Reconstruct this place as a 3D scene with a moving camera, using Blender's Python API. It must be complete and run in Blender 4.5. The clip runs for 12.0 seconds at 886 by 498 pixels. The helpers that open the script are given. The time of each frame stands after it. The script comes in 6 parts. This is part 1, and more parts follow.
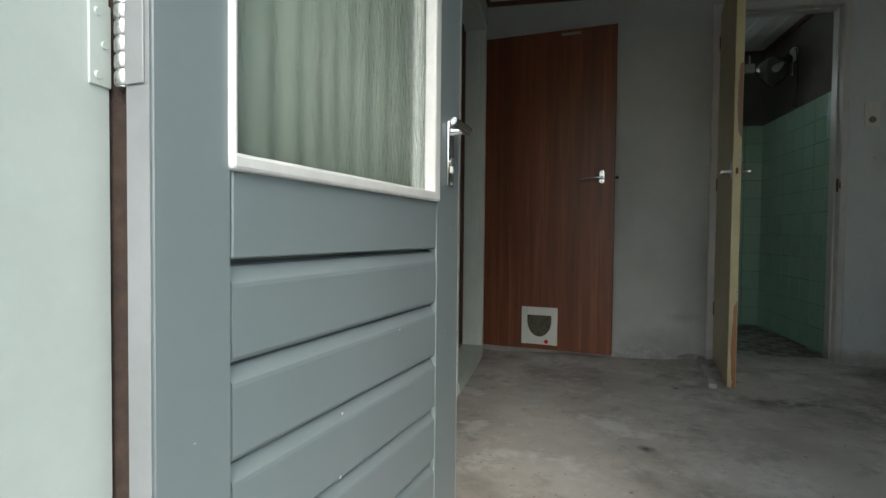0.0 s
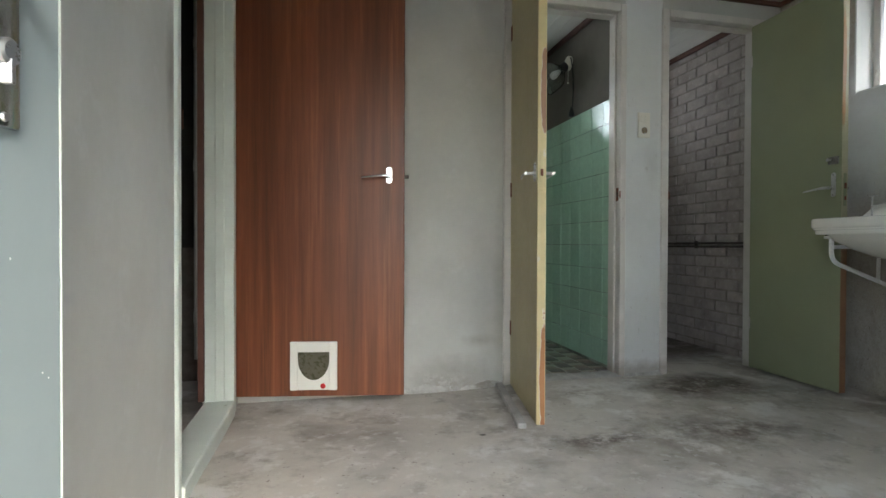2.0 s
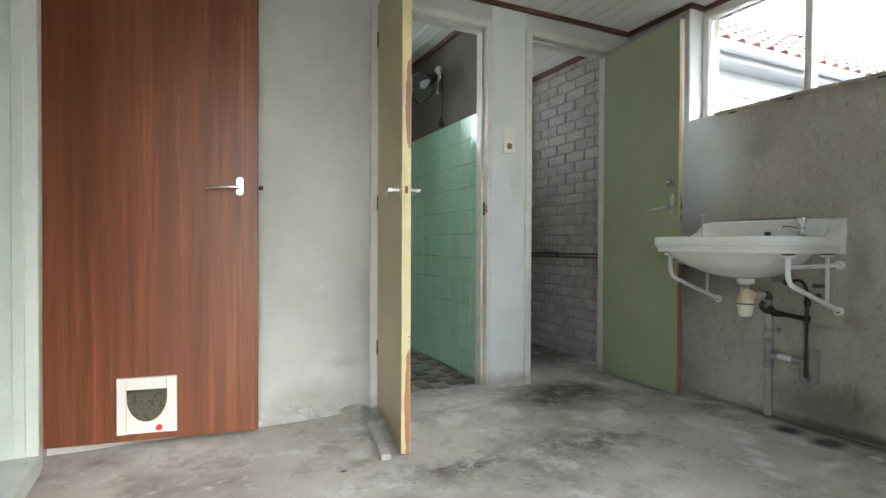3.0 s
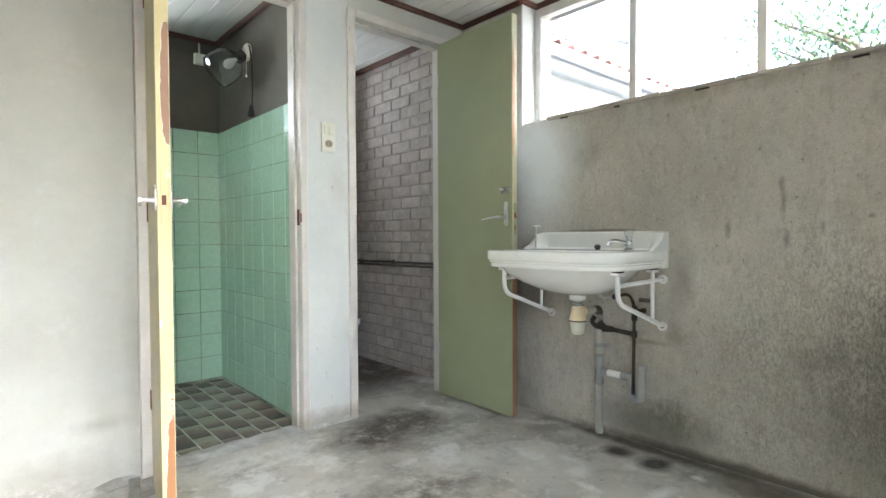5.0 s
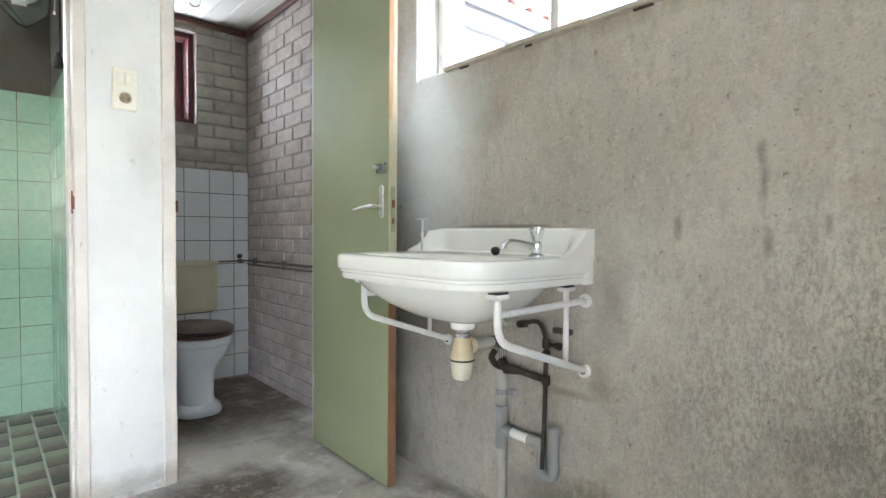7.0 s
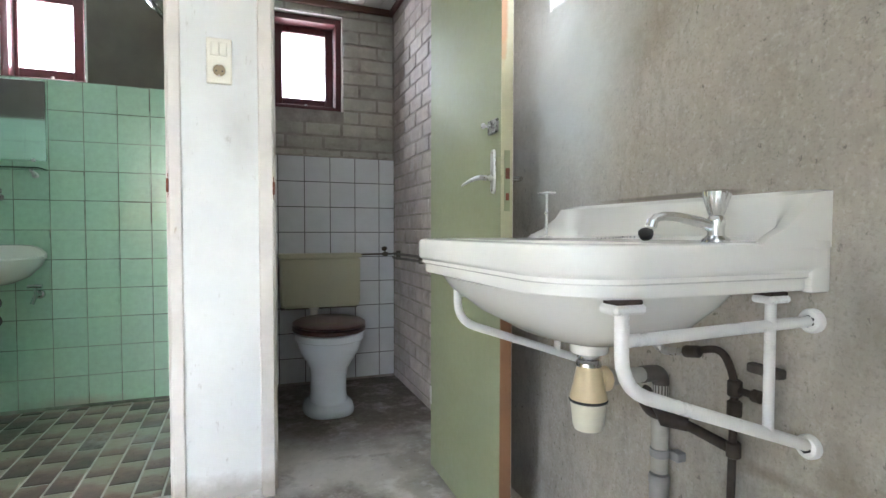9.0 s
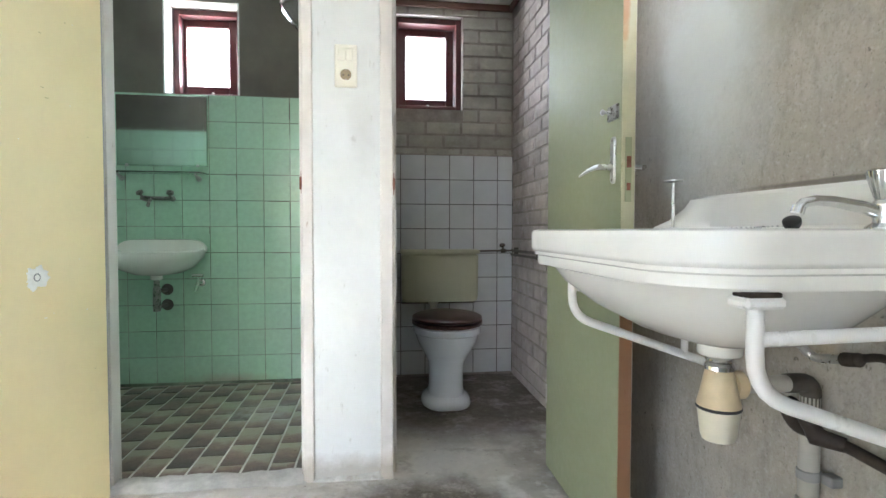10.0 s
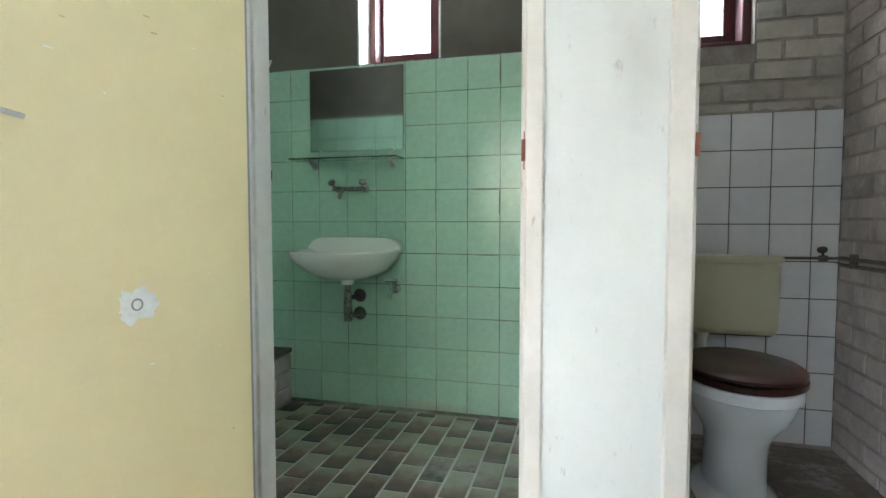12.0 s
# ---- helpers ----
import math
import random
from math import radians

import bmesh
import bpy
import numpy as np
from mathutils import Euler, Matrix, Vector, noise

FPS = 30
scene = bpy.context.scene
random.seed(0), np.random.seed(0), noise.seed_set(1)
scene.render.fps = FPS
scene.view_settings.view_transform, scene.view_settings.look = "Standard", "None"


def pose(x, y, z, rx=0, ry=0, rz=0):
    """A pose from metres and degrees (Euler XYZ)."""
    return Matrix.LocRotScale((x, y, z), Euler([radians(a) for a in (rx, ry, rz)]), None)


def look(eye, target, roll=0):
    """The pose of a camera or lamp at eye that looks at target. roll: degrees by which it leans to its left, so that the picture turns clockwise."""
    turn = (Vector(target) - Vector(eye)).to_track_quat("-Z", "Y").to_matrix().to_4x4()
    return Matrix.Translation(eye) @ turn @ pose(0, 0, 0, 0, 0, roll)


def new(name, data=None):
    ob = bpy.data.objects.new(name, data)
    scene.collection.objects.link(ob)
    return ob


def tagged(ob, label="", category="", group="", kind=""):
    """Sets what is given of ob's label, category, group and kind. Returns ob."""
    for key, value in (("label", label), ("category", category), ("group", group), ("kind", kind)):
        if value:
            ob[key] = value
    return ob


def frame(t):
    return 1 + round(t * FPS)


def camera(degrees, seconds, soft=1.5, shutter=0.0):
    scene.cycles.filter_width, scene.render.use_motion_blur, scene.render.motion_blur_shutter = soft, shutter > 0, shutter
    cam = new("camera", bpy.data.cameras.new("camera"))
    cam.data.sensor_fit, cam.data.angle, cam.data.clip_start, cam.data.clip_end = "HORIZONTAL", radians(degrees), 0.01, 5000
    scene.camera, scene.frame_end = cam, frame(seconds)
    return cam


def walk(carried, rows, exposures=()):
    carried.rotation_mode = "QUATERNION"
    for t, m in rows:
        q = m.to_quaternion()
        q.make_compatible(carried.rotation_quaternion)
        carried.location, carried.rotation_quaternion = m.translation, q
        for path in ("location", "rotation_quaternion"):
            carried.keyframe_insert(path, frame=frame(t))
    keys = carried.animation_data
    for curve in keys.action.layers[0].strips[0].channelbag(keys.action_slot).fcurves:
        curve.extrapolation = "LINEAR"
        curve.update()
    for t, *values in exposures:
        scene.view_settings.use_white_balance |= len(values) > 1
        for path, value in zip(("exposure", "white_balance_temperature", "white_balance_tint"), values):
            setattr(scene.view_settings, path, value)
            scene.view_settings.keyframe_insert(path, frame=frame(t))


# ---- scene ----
cam = camera(80.8, 12.0)
PATH = [
    (0, (0.351, -0.077, 0.775), (-0.051, 1.881, 0.716), 0.6),
    (0.5, (0.313, 0.202, 0.793), (0.057, 2.186, 0.748), 0.6),
    (1, (0.308, 0.412, 0.805), (0.357, 2.411, 0.776), 0.4),
    (1.5, (0.323, 0.55, 0.782), (0.583, 2.533, 0.76), 0.4),
    (2, (0.36, 0.687, 0.799), (0.792, 2.64, 0.776), 0.2),
    (2.5, (0.412, 0.767, 0.854), (1.087, 2.65, 0.826), 0.3),
    (2.7, (0.434, 0.781, 0.866), (1.199, 2.629, 0.841), 0.3),
    (4.3, (0.602, 0.9, 0.988), (1.758, 2.531, 0.942), -0.2),
    (4.5, (0.64, 0.946, 0.987), (1.847, 2.54, 0.942), -0.3),
    (5, (0.852, 1.061, 0.994), (2.18, 2.555, 0.946), -0.3),
    (5.5, (1.11, 1.12, 1.022), (2.469, 2.586, 0.961), -0.4),
    (6, (1.358, 1.164, 0.999), (2.724, 2.623, 0.937), -0.3),
    (6.5, (1.556, 1.197, 1.008), (2.921, 2.658, 0.944), -0.4),
    (6.7, (1.667, 1.229, 1.004), (3.027, 2.694, 0.943), 0.0),
    (8.3, (2.181, 1.538, 0.969), (3.191, 3.262, 0.896), -0.1),
    (8.5, (2.222, 1.57, 0.966), (3.167, 3.331, 0.895), -0.0),
    (9, (2.301, 1.577, 0.943), (3.009, 3.447, 0.875), 0.1),
    (9.5, (2.325, 1.577, 0.934), (2.822, 3.513, 0.865), 0.0),
    (10, (2.327, 1.581, 0.922), (2.584, 3.564, 0.853), 0.1),
    (10.5, (2.309, 1.66, 0.924), (2.344, 3.658, 0.844), 0.1),
    (11, (2.28, 1.887, 0.895), (2.113, 3.878, 0.805), 0.2),
    (11.5, (2.225, 2.113, 0.921), (1.917, 4.086, 0.826), 0.1),
    (12, (2.176, 2.401, 0.943), (1.671, 4.334, 0.841), 0.0),
]
walk(cam, [(t, look(eye, target, roll)) for t, eye, target, roll in PATH],
     [(0.0, 1.25, 6150, 3), (0.6, 1.7, 6200, 4), (1.0, 1.85, 6350, 6), (1.5, 2.5, 6400, 8), (2.0, 3.05, 6350, 7), (2.5, 3.5, 6300, 6), (4.3, 4.25, 6250, 7), (5.5, 4.75, 6350, 9),
      (6.7, 4.95, 6300, 11), (8.4, 4.87, 6200, 12), (10.0, 4.9, 6300, 11), (12.0, 4.75, 6300, 8)])

# ---- light ----
SUN_UP, SUN_ROUND = radians(45), radians(165)
world = bpy.data.worlds.new("overcast_sky")
scene.world = world
world.use_nodes = True
wn = world.node_tree
sky = wn.nodes.new("ShaderNodeTexSky")
sky.sky_type, sky.sun_disc, sky.sun_elevation, sky.sun_rotation = "NISHITA", False, SUN_UP, SUN_ROUND
sky.air_density, sky.dust_density = 1.0, 3.0
wn.links.new(sky.outputs[0], wn.nodes["Background"].inputs[0])
wn.nodes["Background"].inputs[1].default_value = 0.15
sun = new("sun", bpy.data.lights.new("sun", "SUN"))
sun.data.energy, sun.data.angle, sun.data.color = 0.8, radians(50), (1.0, 0.98, 0.95)
sun.matrix_basis = pose(0, 0, 8, 90 - 45, 0, 180 - 165)
# daylight in the openings of the two small frosted windows
for wx, wz, watts in ((1.30, 2.0, 1.25), (2.66, 2.0, 0.5)):
    sk = new("window_daylight", bpy.data.lights.new("window_daylight", "AREA"))
    sk.data.shape, sk.data.size, sk.data.size_y, sk.data.energy, sk.data.color = "RECTANGLE", 0.40, 0.50, watts, (0.93, 0.97, 1.0)
    sk.matrix_basis = pose(wx, 5.15, wz, -90, 0, 0)

# ---- plan ----
X0, XB = -0.09, 3.205            # room: left wall face, basin wall face
YS, YP, YQ = 0.40, 3.51, 3.61    # entrance wall inner face, partition front and back
YN = 4.88                        # masonry of the far wall
CEIL = 2.35
XS, XW = 2.112, 2.40             # wall between shower and toilet
XL = 0.10                        # left wall of the shower
GROUND = -0.10


# ---- materials ----
def node(nt, kind, **values):
    n = nt.nodes.new(kind)
    for key, value in values.items():
        n.inputs[key.replace("_", " ")].default_value = value
    return n


def ramp(nt, fac, stops):
    r = nt.nodes.new("ShaderNodeValToRGB")
    while len(r.color_ramp.elements) < len(stops):
        r.color_ramp.elements.new(0.5)
    for el, (p, c) in zip(r.color_ramp.elements, stops):
        el.position, el.color = p, (*c, 1) if len(c) == 3 else c
    nt.links.new(fac, r.inputs[0])
    return r.outputs[0]


def blend(nt, fac, a, b, how="MIX"):
    m = nt.nodes.new("ShaderNodeMix")
    m.data_type, m.blend_type = "RGBA", how
    for sock, v in ((m.inputs[0], fac), (m.inputs[6], a), (m.inputs[7], b)):
        if isinstance(v, bpy.types.NodeSocket):
            nt.links.new(v, sock)
        else:
            sock.default_value = v if isinstance(v, float) else (*v, 1)
    return m.outputs[2]


def noise_at(nt, scale, detail=4.0, rough=0.6, stretch=(1, 1, 1), shift=(0, 0, 0)):
    g = nt.nodes.new("ShaderNodeNewGeometry")
    mp = nt.nodes.new("ShaderNodeMapping")
    mp.inputs["Scale"].default_value, mp.inputs["Location"].default_value = stretch, shift
    nt.links.new(g.outputs["Position"], mp.inputs["Vector"])
    n = node(nt, "ShaderNodeTexNoise", Scale=scale, Detail=detail, Roughness=rough)
    nt.links.new(mp.outputs[0], n.inputs["Vector"])
    return n.outputs[0]


def grey(v):
    return (v, v, v)


def mat(name, col, rough=0.5, metal=0.0, var=0.12, scale=3.0, fine=60.0, bump=0.15, stains=(), stretch=(1, 1, 1),
        each=0.0, gloss_var=0.1, coat=0.0, dist=0.004):
    """A surface of one paint or stuff: broad and fine change of tone, stains (colour, scale, from, to, amount, stretch), relief."""
    m = bpy.data.materials.new(name)
    m.use_nodes = True
    nt = m.node_tree
    b = nt.nodes["Principled BSDF"]
    broad = noise_at(nt, scale, 5.0, 0.6, stretch)
    small = noise_at(nt, fine, 4.0, 0.7, stretch, (3, 7, 1))
    lo, hi = tuple(c * (1 - var) for c in col), tuple(min(1, c * (1 + var)) for c in col)
    c = ramp(nt, broad, [(0.3, lo), (0.7, hi)])
    c = blend(nt, 0.5, c, ramp(nt, small, [(0.3, grey(1 - var)), (0.7, grey(1.0))]), "MULTIPLY")
    for k, (sc, s_scale, s0, s1, amount, s_str) in enumerate(stains):
        f = ramp(nt, noise_at(nt, s_scale, 6.0, 0.65, s_str, (k * 5.3, k * 2.1, k)), [(s0, grey(0.0)), (s1, grey(amount))])
        c = blend(nt, f, c, sc)
    if each:
        oi = nt.nodes.new("ShaderNodeObjectInfo")
        c = blend(nt, 1.0, c, ramp(nt, oi.outputs["Random"], [(0.0, grey(1 - each)), (1.0, grey(1.0))]), "MULTIPLY")
    nt.links.new(c, b.inputs["Base Color"])
    r = ramp(nt, small, [(0.3, grey(max(0.02, rough - gloss_var))), (0.7, grey(min(1, rough + gloss_var)))])
    nt.links.new(r, b.inputs["Roughness"])
    b.inputs["Metallic"].default_value = metal
    if coat:
        b.inputs["Coat Weight"].default_value, b.inputs["Coat Roughness"].default_value = coat, 0.08
    if bump:
        bp = node(nt, "ShaderNodeBump", Strength=bump, Distance=dist)
        add = nt.nodes.new("ShaderNodeMath")
        nt.links.new(broad, add.inputs[0])
        nt.links.new(small, add.inputs[1])
        nt.links.new(add.outputs[0], bp.inputs["Height"])
        nt.links.new(bp.outputs[0], b.inputs["Normal"])
    return m


def glass_mat(name, tint, rough=0.0, bump=0.0, scale=40.0, stretch=(1, 1, 1)):
    m = bpy.data.materials.new(name)
    m.use_nodes = True
    nt = m.node_tree
    b = nt.nodes["Principled BSDF"]
    b.inputs["Base Color"].default_value = (*tint, 1)
    b.inputs["Roughness"].default_value = rough
    b.inputs["Transmission Weight"].default_value = 1.0
    b.inputs["IOR"].default_value = 1.45
    if bump:
        bp = node(nt, "ShaderNodeBump", Strength=bump, Distance=0.003)
        nt.links.new(noise_at(nt, scale, 3.0, 0.6, stretch), bp.inputs["Height"])
        nt.links.new(bp.outputs[0], b.inputs["Normal"])
    return m


U = (1, 1, 1)
CONCRETE = mat("cement_render", (0.44, 0.40, 0.34), 0.9, var=0.16, scale=1.5, fine=24, bump=0.5, dist=0.006, stains=(
    ((0.30, 0.27, 0.215), 1.1, 0.48, 0.70, 0.30, (1, 1, 0.7)),
    ((0.53, 0.50, 0.45), 2.0, 0.50, 0.70, 0.55, (1, 1, 0.8)), ((0.64, 0.62, 0.575), 23.0, 0.60, 0.72, 0.3, U),
    ((0.27, 0.245, 0.20), 8.0, 0.54, 0.68, 0.32, (1, 1, 0.5)),
    ((0.25, 0.225, 0.18), 38.0, 0.50, 0.68, 0.42, (1, 1, 0.5)), ((0.60, 0.575, 0.53), 75.0, 0.54, 0.68, 0.34, U),
    ((0.115, 0.105, 0.09), 60.0, 0.635, 0.69, 0.7, (1, 1, 0.7)), ((0.56, 0.54, 0.50), 9.0, 0.60, 0.70, 0.35, (1, 1, 0.25)), ((0.20, 0.18, 0.145), 140.0, 0.52, 0.66, 0.38, U)))


def patch_at(nt, centre, reach, inner, wobble=0.5, scale=2.5):
    """1 inside a stain of ragged outline round a place, 0 outside."""
    g = nt.nodes.new("ShaderNodeNewGeometry")
    mp = nt.nodes.new("ShaderNodeMapping")
    mp.vector_type = "TEXTURE"
    mp.inputs["Location"].default_value, mp.inputs["Scale"].default_value = centre, reach
    nt.links.new(g.outputs["Position"], mp.inputs["Vector"])
    ln = nt.nodes.new("ShaderNodeVectorMath")
    ln.operation = "LENGTH"
    nt.links.new(mp.outputs[0], ln.inputs[0])
    ma = nt.nodes.new("ShaderNodeMath")
    ma.operation = "MULTIPLY_ADD"
    nt.links.new(noise_at(nt, scale, 6.0, 0.7), ma.inputs[0])
    ma.inputs[1].default_value = wobble
    nt.links.new(ln.outputs["Value"], ma.inputs[2])
    return ramp(nt, ma.outputs[0], [(inner + wobble * 0.5, grey(1.0)), (min(1.0, 0.75 + wobble * 0.5), grey(0.0))])


def overlay(material, mask, colour, amount, fine=None):
    """Lays a stain over a material; fine (scale, from, to, stretch) breaks it into specks."""
    nt = material.node_tree
    sock = nt.nodes["Principled BSDF"].inputs["Base Color"]
    old = sock.links[0].from_socket
    f = blend(nt, 1.0, mask(nt), grey(amount), "MULTIPLY")
    if fine:
        sc, a, b, st = fine
        f = blend(nt, 1.0, f, ramp(nt, noise_at(nt, sc, 6.0, 0.75, st, (9, 4, 2)), [(a, grey(0.0)), (b, grey(1.0))]), "MULTIPLY")
    nt.links.new(blend(nt, f, old, colour), sock)


# black mould at the wall's foot end, damp round the pipes, and drips
overlay(CONCRETE, lambda nt: patch_at(nt, (XB, 0.95, 0.50), (1.0, 1.95, 1.10), 0.2, 0.7, 2.0), (0.085, 0.077, 0.064), 0.75, (125.0, 0.45, 0.58, (1, 1, 0.45)))
overlay(CONCRETE, lambda nt: patch_at(nt, (XB, 0.85, 0.45), (1.0, 1.6, 0.85), 0.15, 0.7, 1.6), (0.12, 0.11, 0.092), 0.8, (6.0, 0.36, 0.56, (1, 1, 0.6)))
overlay(CONCRETE, lambda nt: patch_at(nt, (XB, 2.25, 0.10), (1.0, 0.50, 0.22), 0.2, 0.6, 4.0), (0.13, 0.125, 0.10), 0.7)
overlay(CONCRETE, lambda nt: patch_at(nt, (XB, 2.10, 0.80), (1.0, 0.12, 0.30), 0.1, 0.6, 9.0), (0.19, 0.175, 0.145), 0.6)
overlay(CONCRETE, lambda nt: patch_at(nt, (XB, 2.32, 0.48), (1.0, 0.34, 0.50), 0.0, 0.7, 5.0), (0.20, 0.18, 0.145), 0.65, (13.0, 0.36, 0.60, (1, 1, 0.3)))
for dy, dz, dl in ((1.71, 1.20, 0.05), (1.70, 1.13, 0.17), (1.69, 0.98, 0.10), (1.90, 1.02, 0.09), (1.57, 1.02, 0.06), (1.43, 1.06, 0.025)):
    overlay(CONCRETE, lambda nt: patch_at(nt, (XB, dy, dz), (1.0, 0.028, dl), 0.1, 0.9, 30.0), (0.13, 0.12, 0.10), 0.6)
overlay(CONCRETE, lambda nt: patch_at(nt, (XB, 2.65, 1.42), (1.0, 0.30, 0.16), 0.1, 0.6, 3.0), (0.22, 0.185, 0.12), 0.5)
# dark damp line along the foot, moss under the pipes, broken render behind the riser
overlay(CONCRETE, lambda nt: patch_at(nt, (XB, 1.7, 0.0), (1.0, 1.9, 0.075), 0.3, 0.7, 7.0), (0.085, 0.07, 0.05), 0.85)
overlay(CONCRETE, lambda nt: patch_at(nt, (XB, 2.15, 0.16), (1.0, 0.42, 0.20), 0.1, 0.8, 6.0), (0.115, 0.105, 0.06), 0.7, (22.0, 0.40, 0.60, (1, 1, 0.6)))
overlay(CONCRETE, lambda nt: patch_at(nt, (XB, 2.24, 0.49), (1.0, 0.20, 0.035), 0.1, 0.8, 14.0), (0.16, 0.135, 0.10), 0.6)
overlay(CONCRETE, lambda nt: patch_at(nt, (XB, 2.12, 0.55), (1.0, 0.10, 0.16), 0.1, 0.9, 12.0), (0.17, 0.145, 0.105), 0.5)
# pale wash by the long window's end, with daylight there put into its colour
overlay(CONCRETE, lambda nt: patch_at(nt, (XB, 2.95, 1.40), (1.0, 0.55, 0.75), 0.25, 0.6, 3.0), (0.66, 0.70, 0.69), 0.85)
# a dirty line along the top of the splash back, streaks under the window
overlay(CONCRETE, lambda nt: patch_at(nt, (XB, 2.5, 1.022), (1.0, 0.40, 0.012), 0.3, 0.7, 9.0), (0.12, 0.105, 0.085), 0.7)
overlay(CONCRETE, lambda nt: patch_at(nt, (XB, 1.9, 1.632), (1.0, 1.6, 0.10), 0.1, 0.7, 5.0), (0.24, 0.205, 0.145), 0.65, (9.0, 0.40, 0.6, (1, 1, 0.25)))
PLASTER = mat("limewashed_plaster", (0.545, 0.55, 0.515), 0.85, var=0.10, scale=1.6, fine=30, bump=0.25, stains=(
    ((0.42, 0.42, 0.38), 2.0, 0.52, 0.75, 0.5, (1, 1, 0.5)), ((0.66, 0.665, 0.655), 5.0, 0.6, 0.75, 0.5, U)))
WHITE_WALL = mat("white_painted_plaster", (0.67, 0.685, 0.67), 0.6, var=0.06, scale=2.5, fine=40, bump=0.2, stains=(
    ((0.52, 0.50, 0.47), 3.0, 0.6, 0.8, 0.5, (1, 1, 0.5)),))
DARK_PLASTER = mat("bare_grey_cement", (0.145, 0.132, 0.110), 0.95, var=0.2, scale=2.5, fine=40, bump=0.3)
FLOOR = mat("worn_concrete_floor", (0.52, 0.49, 0.44), 0.7, var=0.2, scale=2.6, fine=26, bump=0.45, gloss_var=0.25, stains=(
    ((0.22, 0.19, 0.155), 1.9, 0.52, 0.66, 0.6, U), ((0.18, 0.16, 0.13), 6.5, 0.55, 0.68, 0.5, U), ((0.66, 0.645, 0.61), 4.2, 0.55, 0.64, 0.85, U),
    ((0.62, 0.60, 0.57), 15.0, 0.57, 0.66, 0.6, U), ((0.09, 0.06, 0.052), 34.0, 0.64, 0.70, 0.7, U)))
# dark brown over the toilet floor, dark damp of the middle of the room
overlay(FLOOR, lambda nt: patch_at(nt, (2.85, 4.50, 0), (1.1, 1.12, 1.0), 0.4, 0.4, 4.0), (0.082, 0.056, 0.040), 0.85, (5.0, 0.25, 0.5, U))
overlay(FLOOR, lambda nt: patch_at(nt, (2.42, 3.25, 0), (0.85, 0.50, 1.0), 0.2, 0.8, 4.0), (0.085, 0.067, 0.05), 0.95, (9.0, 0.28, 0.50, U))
overlay(FLOOR, lambda nt: patch_at(nt, (2.05, 2.60, 0), (0.85, 0.50, 1.0), 0.1, 0.9, 4.0), (0.13, 0.108, 0.083), 0.9, (10.0, 0.36, 0.56, U))
overlay(FLOOR, lambda nt: patch_at(nt, (1.45, 2.62, 0), (0.50, 0.17, 1.0), 0.1, 0.9, 9.0), (0.12, 0.10, 0.08), 0.9, (16.0, 0.38, 0.56, U))
overlay(FLOOR, lambda nt: patch_at(nt, (3.08, 1.55, 0), (0.26, 1.35, 1.0), 0.1, 0.7, 5.0), (0.085, 0.066, 0.047), 0.8)
overlay(FLOOR, lambda nt: patch_at(nt, (3.16, 2.2, 0), (0.09, 1.3, 1.0), 0.2, 0.7, 9.0), (0.075, 0.058, 0.042), 0.85)
# two wet spots under the basin
overlay(FLOOR, lambda nt: patch_at(nt, (3.03, 2.31, 0), (0.12, 0.13, 1.0), 0.25, 0.6, 7.0), (0.026, 0.019, 0.014), 0.92)
overlay(FLOOR, lambda nt: patch_at(nt, (3.02, 2.13, 0), (0.16, 0.13, 1.0), 0.25, 0.6, 7.0), (0.026, 0.019, 0.014), 0.92)
# ragged pale lime along an old joint, by the thresholds and scuffed by the doors
for lx, ly, rx, ry in ((2.80, 2.40, 0.06, 0.12), (2.72, 2.31, 0.11, 0.09), (2.63, 2.21, 0.05, 0.11), (2.55, 2.12, 0.07, 0.09), (2.49, 2.01, 0.05, 0.13), (3.03, 1.95, 0.05, 0.05), (2.78, 1.98, 0.16, 0.06)):
    overlay(FLOOR, lambda nt: patch_at(nt, (lx, ly, 0), (rx * 1.3, ry * 1.3, 1.0), 0.15, 0.9, 15.0), (0.66, 0.645, 0.61), 1.0, (30.0, 0.28, 0.48, U))
overlay(FLOOR, lambda nt: patch_at(nt, (1.85, 3.36, 0), (0.75, 0.19, 1.0), 0.15, 0.8, 9.0), (0.62, 0.605, 0.57), 1.0, (18.0, 0.38, 0.56, U))
overlay(FLOOR, lambda nt: patch_at(nt, (2.46, 2.70, 0), (0.50, 0.26, 1.0), 0.1, 0.9, 6.0), (0.58, 0.56, 0.52), 0.85, (14.0, 0.38, 0.58, U))
overlay(FLOOR, lambda nt: patch_at(nt, (0.98, 2.64, 0), (0.26, 0.18, 1.0), 0.1, 0.9, 12.0), (0.64, 0.625, 0.59), 0.95, (22.0, 0.38, 0.58, U))
# a broken pale patch inside the entrance, then two small dark spots
overlay(FLOOR, lambda nt: patch_at(nt, (1.10, 1.75, 0), (0.30, 0.40, 1.0), 0.1, 0.9, 8.0), (0.66, 0.645, 0.61), 0.95, (20.0, 0.40, 0.58, U))
overlay(FLOOR, lambda nt: patch_at(nt, (1.01, 2.82, 0), (0.028, 0.022, 1.0), 0.2, 0.6, 30.0), (0.03, 0.026, 0.022), 0.9)
overlay(FLOOR, lambda nt: patch_at(nt, (0.71, 1.92, 0), (0.055, 0.065, 1.0), 0.1, 0.7, 20.0), (0.06, 0.05, 0.042), 0.9)
